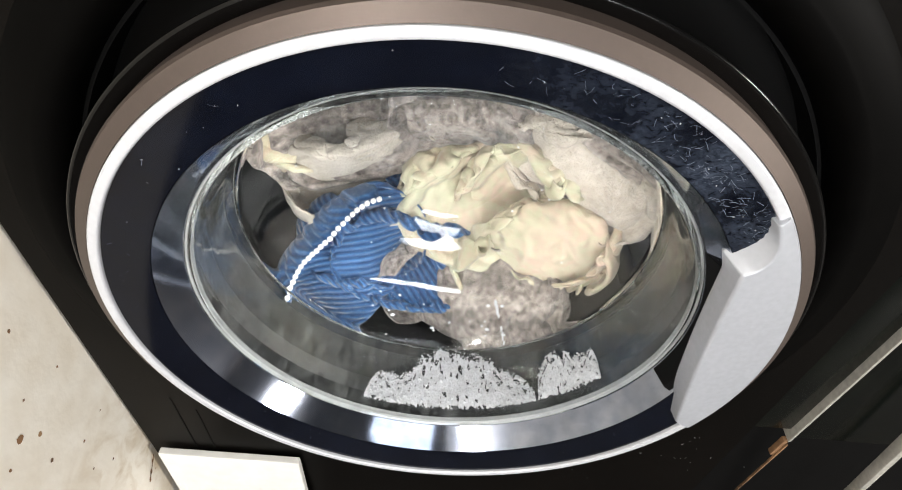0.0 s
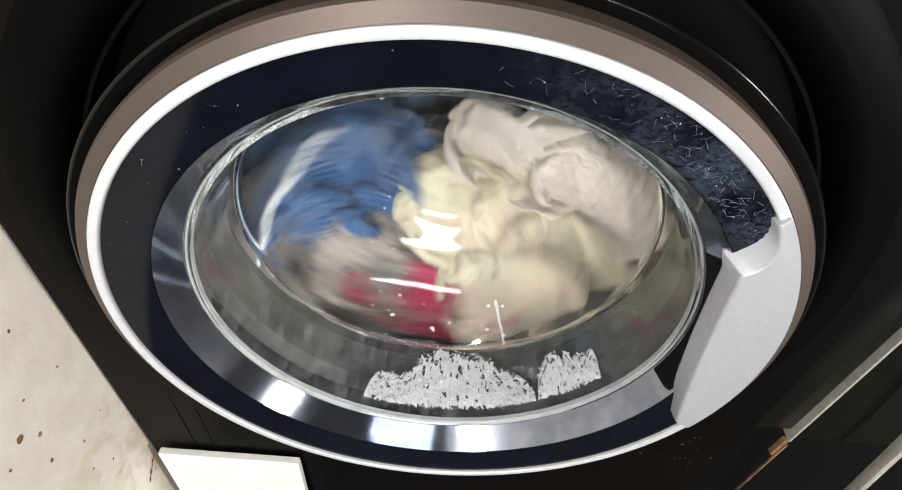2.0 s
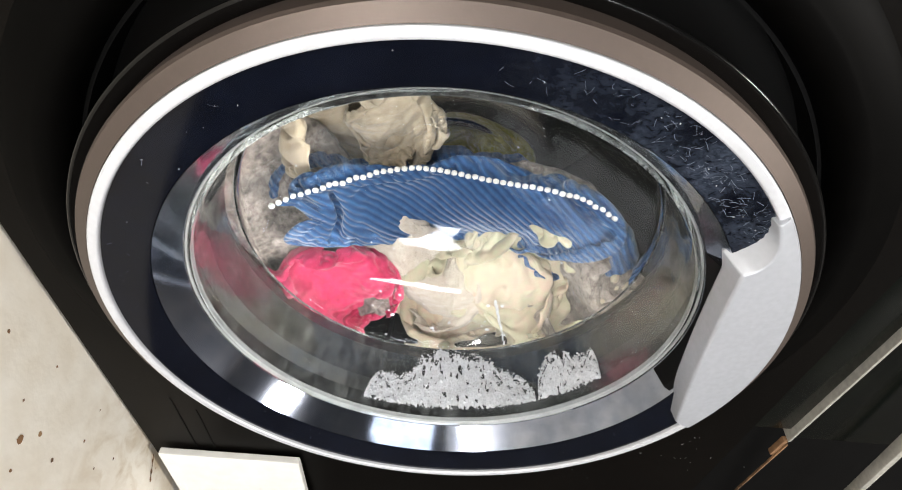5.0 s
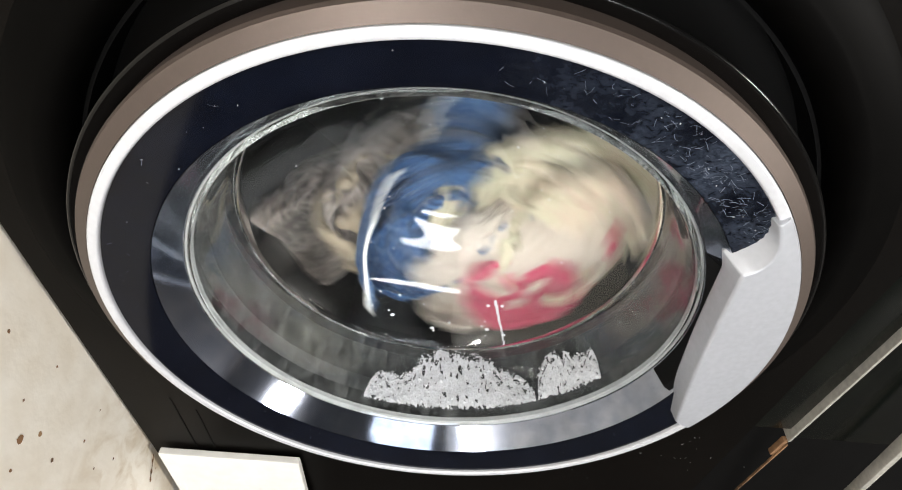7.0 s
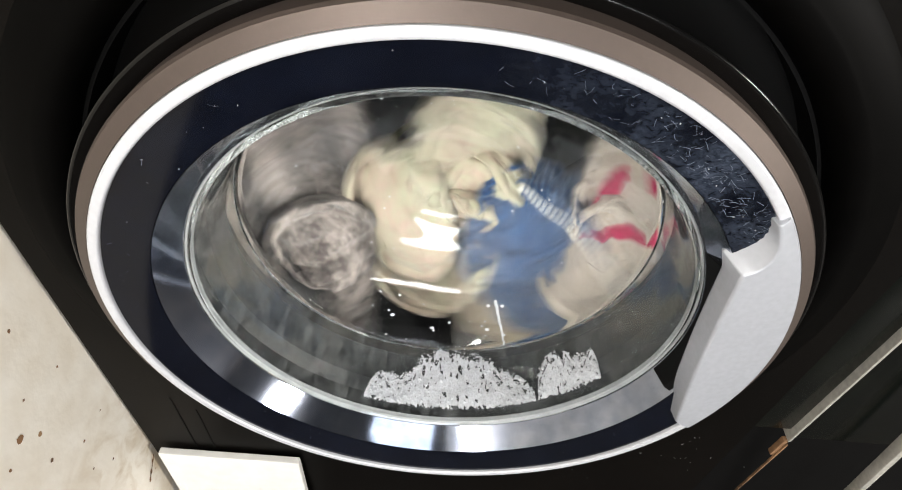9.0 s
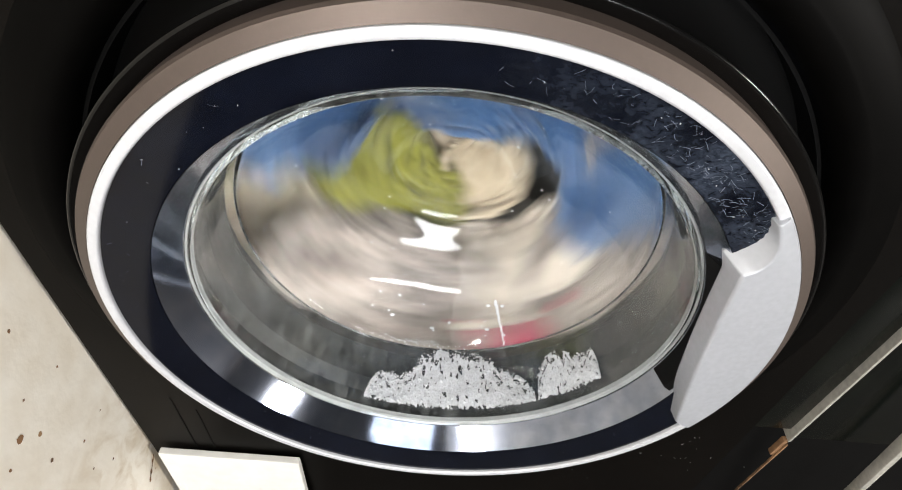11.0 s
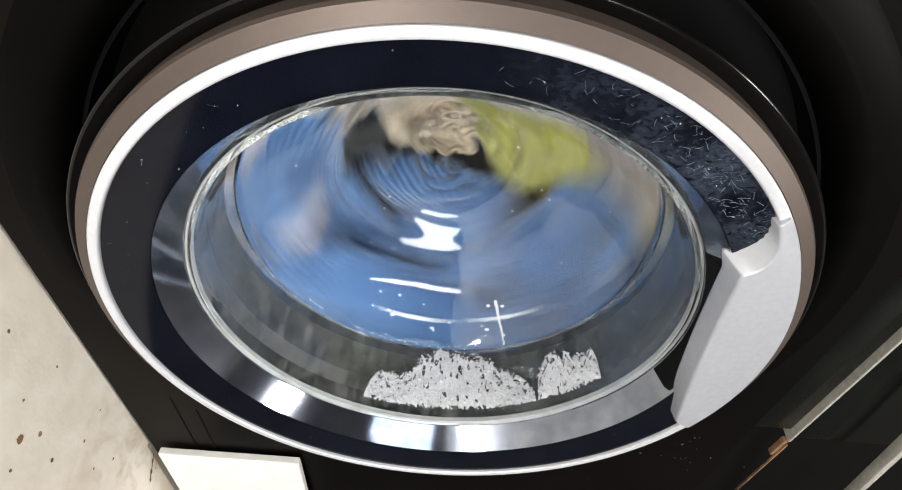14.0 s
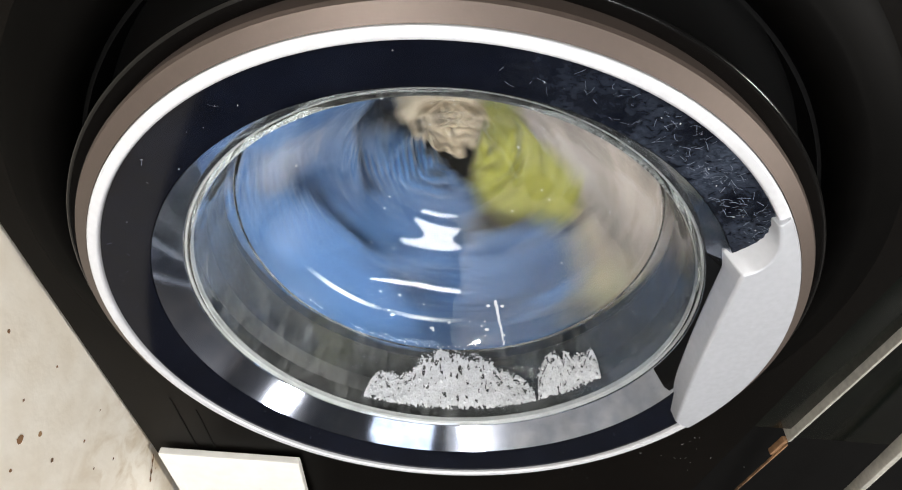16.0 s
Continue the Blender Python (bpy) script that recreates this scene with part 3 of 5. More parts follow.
# ---- foam and drops behind the glass ----
def foam_heap(name, a0, a1, tall, seed, label):
    """A fine froth: a bubbly white skin with holes along its upper edge, strewn with small bubbles of many sizes."""
    rnd = random.Random(seed)
    verts, faces = [], []

    def top(f):
        return tall * math.sin(math.pi * f) ** 0.36 * (0.78 + 0.5 * noise.noise(Vector((f * 6 + seed, 0.3, 0))) + 0.16 * noise.noise(Vector((f * 15, seed, 0))))

    def place(f, g, proud):
        """f along the heap, g from its foot to its crest."""
        a = radians(a0 + (a1 - a0) * f)
        y = 0.037 + g * max(0.002, top(f))
        r = 0.1612 - (y - 0.036) * 0.04 - proud
        return Vector((r * math.cos(a), y, r * math.sin(a)))

    nu, nv = int(abs(a1 - a0) * 6), 60
    keep = {}
    for i in range(nu + 1):
        for j in range(nv + 1):
            f, g = i / nu, j / nv
            q = Vector((f * abs(a1 - a0) * 0.9, g * 9, seed))
            keep[i, j] = len(verts)
            verts.append(tuple(place(f, g, 0.0022 + 0.0007 * abs(noise.noise(q * 1.7)) + 0.0010 * noise.noise(q * 0.6))))
    for i in range(nu):
        for j in range(nv):
            q = Vector((i / nu * abs(a1 - a0) * 0.9, j / nv * 9, seed))
            g = j / nv
            if noise.noise(q * 0.75) > 0.50 - 0.42 * g ** 2 or noise.noise(q * 1.1 + Vector((7, 3, 1))) > 0.66 - 0.30 * g or noise.noise(q * 1.4) + 0.35 < 0.6 - g * 9:
                continue
            faces.append([keep[i, j], keep[i + 1, j], keep[i + 1, j + 1], keep[i, j + 1]])
    b = bmesh.new()
    bmesh.ops.create_icosphere(b, subdivisions=1, radius=1)
    b.verts.ensure_lookup_table()
    ball = ([v.co.copy() for v in b.verts], [[v.index for v in f.verts] for f in b.faces])
    b.free()
    for i in range(int(abs(a1 - a0) * 40)):
        f, g = rnd.random(), rnd.random() ** 0.8
        s = 0.00025 + 0.00065 * rnd.random() ** 2.5 + (0.0009 if rnd.random() < 0.02 else 0)
        c = place(f, g * 1.06, 0.003 + rnd.random() * 0.001)
        base = len(verts)
        verts.extend([tuple(c + v * s) for v in ball[0]])
        faces.extend([[base + k for k in h] for h in ball[1]])
    me = bpy.data.meshes.new(name)
    me.from_pydata(verts, [], faces)
    me.shade_smooth()
    me.materials.append(M_FOAM)
    ob = new(name, me)
    ob.matrix_basis = UP
    return tagged(ob, label, "foam", "", "stuff")


foam_heap("soap_foam", -112, -56, 0.056, 3.0, "white soap foam bubbles in the bottom of the glass bowl")
foam_heap("soap_foam_patch", -55, -33, 0.050, 5.5, "small heap of white soap foam in the glass bowl")


DRIP = (0.128, 0.157, -66.0)  # a soapy run down the glass: from and to radius, angle


def build_drops():
    rnd = random.Random(8)
    bm = bmesh.new()
    for i in range(46):
        a, r = radians(rnd.uniform(-122, -62)), rnd.uniform(0.126, 0.156)
        if i > 20:
            a, r = radians(rnd.uniform(0, 360)), rnd.uniform(0.05, 0.146)
        s = rnd.uniform(0.0006, 0.0012) if i > 12 else rnd.uniform(0.0012, 0.0024)
        big = bmesh.ops.create_icosphere(bm, subdivisions=1, radius=s)
        c = Vector((r * math.cos(a), dome_y(r) - T - 0.0004, r * math.sin(a)))
        for v in big["verts"]:
            v.co = c + Vector((v.co.x * rnd.uniform(0.8, 1.3), v.co.y * 0.4, v.co.z))
    for k in range(26):
        f = k / 25
        got = bmesh.ops.create_icosphere(bm, subdivisions=1, radius=0.0016 - 0.0006 * f)
        r = DRIP[0] + (DRIP[1] - DRIP[0]) * f
        a = radians(DRIP[2])
        c = Vector((r * math.cos(a) + rnd.gauss(0, 0.0003), dome_y(r) - T - 0.0002, r * math.sin(a)))
        for v in got["verts"]:
            v.co = c + Vector((v.co.x, v.co.y * 0.25, v.co.z * 1.6))
    ob = part("foam_flecks", bm, M_FOAM, None, "", UP)
    tagged(ob, "white foam flecks drying on the glass", "foam", "", "stuff")


build_drops()


# ---- the laundry ----
def crumple(size, seed, spread, hem, n=64):
    """A square of cloth that keeps its lengths while it is pressed into a rounded slab; a hem stays along the slab's upper front."""
    rng = np.random.default_rng(int(seed * 1000))
    size = np.array(size)
    u, v = np.meshgrid(np.linspace(-1, 1, n), np.linspace(-1, 1, n), indexing="ij")
    wide = 1.12 if hem else spread
    p = np.stack([u * size[0] * wide, 0 * u, v * size[2] * spread], 2)
    for k in range(9):
        f, g, h = rng.uniform(-5, 5), rng.uniform(-5, 5), rng.uniform(0, 6.28)
        p[..., 1] += size[1] * 0.30 * np.sin(f * u + g * v + h)
    lx, lz = 2 * size[0] * wide / (n - 1), 2 * size[2] * spread / (n - 1)
    ld = math.hypot(lx, lz)
    line = np.linspace(-1, 1, n)
    edge = np.stack([size[0] * line, -size[1] * (0.9 + 0.1 * np.sin(7 * line)), size[2] * (0.80 - 0.22 * np.abs(line) ** 4 + 0.05 * np.sin(5 * line + seed))], 1)

    def keep(a, b, rest, w, push=False):
        d = b - a
        q = np.maximum(1e-6, np.sqrt((d * d).sum(2, keepdims=True)))
        c = (q - rest) / q
        if push:
            c = np.minimum(c, 0)
        c = d * (c * w)
        a += c
        b -= c

    steps = 170
    for i in range(steps):
        grow = max(1.0, spread - (spread - 1) * i / (0.7 * steps))
        for r in range(3):
            keep(p[:-1], p[1:], lx, 0.30)
            keep(p[:, :-1], p[:, 1:], lz, 0.30)
            keep(p[:-1, :-1], p[1:, 1:], ld, 0.12)
            keep(p[:-1, 1:], p[1:, :-1], ld, 0.12)
            keep(p[:-2], p[2:], lx * 1.9, 0.10, True)
            keep(p[:, :-2], p[:, 2:], lz * 1.9, 0.10, True)
            keep(p[:-4], p[4:], lx * 2.6, 0.05, True)
            keep(p[:, :-4], p[:, 4:], lz * 2.6, 0.05, True)
            out = ((np.abs(p) / (size * np.array([grow, 1.0, grow]))) ** 2.6).sum(2, keepdims=True) ** (1 / 2.6)
            p /= np.maximum(1.0, 1 + (out - 1) * 0.7)
            if hem:
                p[:, -1] += (edge - p[:, -1]) * 0.5
    # fine wrinkles that run with the cloth
    s, t = u * size[0] * wide, v * size[2] * spread
    fold = 0 * s
    for k in range(5):
        w, k1, k2 = rng.uniform(0, 3.14), rng.uniform(-60, 60, 2), rng.uniform(0, 6.28, 2)
        wave = rng.uniform(140, 420)
        bend = 1.6 * np.sin(k1[0] * s + 25 * t + k2[0]) + 1.3 * np.sin(k1[1] * t - 30 * s + k2[1])
        fade = 0.5 + 0.5 * np.sin(k1[1] * s + k1[0] * t + k2[0])
        fold += (1 - 1.3 * np.abs(np.sin(wave * (s * math.cos(w) + t * math.sin(w)) / 2 + bend))) ** 2 * fade * 190 / wave
    du, dv = np.gradient(p, axis=0), np.gradient(p, axis=1)
    out = np.cross(du, dv)
    out /= np.maximum(1e-9, np.linalg.norm(out, axis=2, keepdims=True))
    p += out * (fold * (0.0010 if hem else 0.0030))[..., None]
    return p


def lump(name, size, seed, mat, parent, spread=1.75, edged=False, drape=0.0):
    """A crumpled sheet of cloth with a turned thickness, with white bead stitching along its upper edge where it is edged."""
    p = crumple(size, seed, spread, edged)
    if drape:
        p[..., 1] -= drape * (p[..., 0] / size[0]) ** 2
    n = p.shape[0]
    me = bpy.data.meshes.new(name)
    faces = [(i * n + j, (i + 1) * n + j, (i + 1) * n + j + 1, i * n + j + 1) for i in range(n - 1) for j in range(n - 1)]
    me.from_pydata(p.reshape(-1, 3).tolist(), [], faces)
    me.shade_smooth()
    me.materials.append(mat)
    ob = new(name, me)
    ob.parent = parent
    fine = ob.modifiers.new("round", "SUBSURF")
    fine.levels = fine.render_levels = 1
    thick = ob.modifiers.new("thickness", "SOLIDIFY")
    thick.thickness, thick.offset = 0.0016, 0.0
    if edged:
        beads = bmesh.new()
        last = None
        for i in range(n - 1):
            for f in (0.0, 0.25, 0.5, 0.75):
                q = Vector(p[i, -1] * (1 - f) + p[i + 1, -1] * f)
                if last is not None and (q - last).length < 0.0052:
                    continue
                last = q
                got = bmesh.ops.create_icosphere(beads, subdivisions=1, radius=0.0027)
                for v in got["verts"]:
                    v.co = q + Vector((v.co.x * 1.1, v.co.y, v.co.z)) + Vector((0, -0.001, 0.001))
        part("bead_edging", beads, M_BEAD, ob, "white beaded edging")
    return ob


def cloth_thing(name, label):
    return tagged(new(name), label, "laundry", "laundry in the drum")


blue = cloth_thing("blue_ribbed_towel", "wet blue ribbed cloth with white beaded edging")
pink = cloth_thing("pink_shirt", "wet deep pink crumpled cotton shirt")
green = cloth_thing("pale_green_shirt", "wet pale green crumpled cotton shirt with pinkish stains")
cream = cloth_thing("cream_towel", "wet cream terry towel")
taupe = cloth_thing("taupe_towel", "wet grey-brown terry towel with pale edges")
beige = cloth_thing("beige_cloth", "wet beige cotton cloth")
olive = cloth_thing("olive_shirt", "wet olive green cotton shirt")
MOVES = []

SPIN_Y = 0.16
BIG = (DOME_R ** 2 + DOME_H ** 2) / (2 * DOME_H)


def drum_turn(t):
    """The drum's clockwise angle in degrees."""
    s = np.linspace(0, t, max(2, int(t * 200) + 2))
    w = np.interp(s, [0, 0.55, 0.7, 3.35, 3.65, 6.42, 6.75, 9.0, 11.0, 12.0, 12.1, 12.45, 12.6, 13.9, 14.1, 16],
                  [0, 0, 270, 270, 0, 0, -270, -300, -490, -500, -590, -590, -552, -552, -525, -525])
    return float(np.sum((w[1:] + w[:-1]) / 2 * np.diff(s)))


PHASE = drum_turn(14.0) - 90
BLUE_LAG = 722 - drum_turn(6.5)


def behind_glass(x, z, back, turn, size):
    """A place against the inside of the domed glass, leaning with it."""
    r = math.hypot(x, z)
    beta = math.atan2(z, x)
    slope = math.asin(min(0.95, r / BIG)) * 0.6
    lean = Vector((0, -1, 0)).rotation_difference(Vector((-math.sin(slope) * math.cos(beta), -math.cos(slope), -math.sin(slope) * math.sin(beta))))
    y = dome_y(min(r, DOME_R)) + size[1] * 0.95 + max(0.0, r - 0.14) * 0.6 + back
    return Matrix.Translation((x, y, z)) @ lean.to_matrix().to_4x4() @ pose(0, 0, 0, 0, turn, 0)


FULL = {"blue_ribbed_towel": 1.8, "pink_shirt": 1.8, "pale_green_shirt": 1.9, "cream_towel": 1.8, "taupe_towel": 1.75, "beige_cloth": 1.8, "olive_shirt": 1.9}


def bundle(thing, lag, pieces):
    """Builds a garment from crumpled pieces. Each: size, seed, material, place in the tumbling bundle (x, y, z, turn), place in the spin
    (angle from the blue cloth, radius, set-back), place before the start and at rest (x, z, set-back, turn), whether it has a beaded edge."""
    for size, seed, mat, a, s, first, rest, edged in pieces:
        size = tuple(1.17 * c for c in size) if size[0] < 0.12 else size
        wide = size[0] > 0.12
        ob = lump("cloth_piece", size, seed, mat, thing, 1.45 if wide else FULL[thing.name], edged, 0.05 if wide else 0.0)
        pa = pose(a[0] * 1.1, a[1], a[2] * 1.1, 0, a[3], 0)
        beta = PHASE + lag + s[0]
        pb = Matrix.Translation((0, -SPIN_Y, 0)) @ behind_glass(s[1] * math.cos(radians(beta)), s[1] * math.sin(radians(beta)), s[2], -(beta - 90), size)
        MOVES.append((ob, thing, pa, pb, behind_glass(*first, size), behind_glass(*rest, size)))


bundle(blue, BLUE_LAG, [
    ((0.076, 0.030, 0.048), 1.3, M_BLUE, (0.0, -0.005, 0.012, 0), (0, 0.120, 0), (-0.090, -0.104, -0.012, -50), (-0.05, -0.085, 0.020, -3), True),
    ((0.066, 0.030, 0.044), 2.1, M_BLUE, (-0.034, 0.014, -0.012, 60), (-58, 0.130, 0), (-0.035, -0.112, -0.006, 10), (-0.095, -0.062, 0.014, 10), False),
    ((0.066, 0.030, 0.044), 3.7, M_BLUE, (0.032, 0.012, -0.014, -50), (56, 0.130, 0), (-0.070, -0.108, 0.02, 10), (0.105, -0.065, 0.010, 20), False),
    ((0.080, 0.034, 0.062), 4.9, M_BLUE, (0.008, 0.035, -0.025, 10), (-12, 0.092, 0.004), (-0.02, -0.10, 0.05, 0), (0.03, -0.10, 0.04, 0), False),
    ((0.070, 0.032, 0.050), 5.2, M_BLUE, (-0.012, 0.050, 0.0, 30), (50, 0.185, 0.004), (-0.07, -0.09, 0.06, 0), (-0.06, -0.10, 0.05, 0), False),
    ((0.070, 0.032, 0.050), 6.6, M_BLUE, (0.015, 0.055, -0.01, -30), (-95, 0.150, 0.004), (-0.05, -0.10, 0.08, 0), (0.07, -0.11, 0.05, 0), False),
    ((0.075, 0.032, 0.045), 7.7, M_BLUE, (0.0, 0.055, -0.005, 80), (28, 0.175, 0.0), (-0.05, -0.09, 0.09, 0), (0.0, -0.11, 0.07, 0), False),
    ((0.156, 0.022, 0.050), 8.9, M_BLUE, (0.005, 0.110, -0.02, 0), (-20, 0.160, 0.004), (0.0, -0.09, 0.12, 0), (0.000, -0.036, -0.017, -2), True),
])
bundle(pink, 0, [
    ((0.050, 0.030, 0.036), 7.4, M_PINK, (-0.028, 0.0, 0.0, 10), (202, 0.168, 0.0), (0.03, -0.10, 0.13, 0), (-0.096, -0.122, -0.014, 12), False),
    ((0.055, 0.034, 0.042), 8.2, M_PINK, (0.034, 0.004, 0.006, -30), (200, 0.17, 0.05), (0.05, -0.11, 0.15, 0), (-0.06, -0.13, 0.03, 0), False),
])
bundle(green, 0, [
    ((0.072, 0.040, 0.055), 9.5, M_GREEN, (-0.052, 0.004, 0.018, 5), (70, 0.205, 0.0), (0.034, -0.062, -0.010, 5), (0.045, -0.116, 0.0, 8), False),
    ((0.068, 0.040, 0.055), 10.3, M_GREEN, (0.056, 0.0, -0.004, 30), (118, 0.185, 0.0), (0.085, -0.050, -0.012, 30), (0.095, -0.102, -0.004, 20), False),
    ((0.070, 0.038, 0.048), 11.8, M_GREEN, (0.012, -0.008, -0.042, -15), (135, 0.17, 0.01), (0.085, -0.092, -0.010, -35), (0.030, -0.138, -0.008, -10), False),
    ((0.060, 0.036, 0.045), 12.4, M_GREEN, (0.005, 0.016, 0.022, 40), (255, 0.19, 0.02), (-0.135, 0.02, 0.05, 40), (0.085, -0.12, 0.0, 40), False),
])
bundle(cream, 0, [
    ((0.070, 0.036, 0.046), 13.6, M_CREAM, (-0.035, 0.0, 0.004, 0), (186, 0.140, 0.014), (-0.075, -0.034, 0.002, -5), (-0.060, -0.090, 0.006, -20), False),
    ((0.066, 0.036, 0.044), 14.1, M_CREAM, (0.04, 0.004, -0.004, 20), (222, 0.135, 0.0), (0.115, 0.004, 0.002, 25), (-0.024, -0.116, -0.014, 45), False),
])
bundle(taupe, 0, [
    ((0.104, 0.040, 0.056), 15.7, M_TAUPE, (-0.065, 0.004, 0.0, -6), (152, 0.145, 0.0), (-0.062, 0.020, 0.022, -6), (-0.140, -0.070, 0.030, 60), False),
    ((0.104, 0.040, 0.056), 16.2, M_TAUPE, (0.066, 0.0, -0.004, 6), (252, 0.160, 0.01), (0.072, 0.030, 0.022, 8), (0.125, -0.105, 0.020, 40), False),
    ((0.085, 0.036, 0.045), 17.9, M_TAUPE, (0.0, 0.012, -0.045, 0), (172, 0.165, 0.012), (0.030, -0.140, -0.004, 0), (0.0, -0.11, 0.06, 0), False),
])
bundle(beige, 0, [
    ((0.058, 0.027, 0.052), 18.3, M_BEIGE, (0.0, 0.0, 0.0, 0), (186, 0.038, 0.026), (-0.12, 0.0, 0.06, 0), (-0.085, 0.006, 0.012, 10), False),
    ((0.036, 0.024, 0.034), 19.4, M_BEIGE, (-0.045, 0.008, -0.006, 30), (216, 0.050, 0.036), (-0.10, -0.02, 0.08, 0), (-0.052, 0.022, 0.008, -35), False),
])
bundle(olive, 0, [
    ((0.064, 0.032, 0.052), 20.5, M_OLIVE, (0.0, 0.0, 0.0, 0), (108, 0.085, 0.030), (0.0, -0.12, 0.16, 0), (0.0, -0.12, 0.15, 0), False),
    ((0.060, 0.032, 0.048), 21.2, M_OLIVE, (0.04, 0.006, -0.01, 40), (140, 0.090, 0.034), (0.03, -0.12, 0.17, 0), (0.03, -0.12, 0.16, 0), False),
])


def spin_rows(last, lag):
    """From the last tumbling place into the even spin, seen with the turning drum."""
    t0, m0 = last
    p0 = Matrix.Rotation(radians(-drum_turn(t0)), 4, "Y") @ Vector((m0.translation.x, 0, m0.translation.z - Z0))
    y0 = m0.translation.y
    rows = []
    for i in range(1, 69):
        t = t0 + 0.1 * i
        f = min(1.0, (t - t0) / 0.8)
        f = f * f * (3 - 2 * f)
        p = Matrix.Rotation(radians(drum_turn(t)), 4, "Y") @ (p0 * (1 - f))
        rows.append((round(t, 2), pose(p.x, y0 + (SPIN_Y - y0) * f, p.z + Z0, 0, drum_turn(t) + lag, 0)))
    return rows


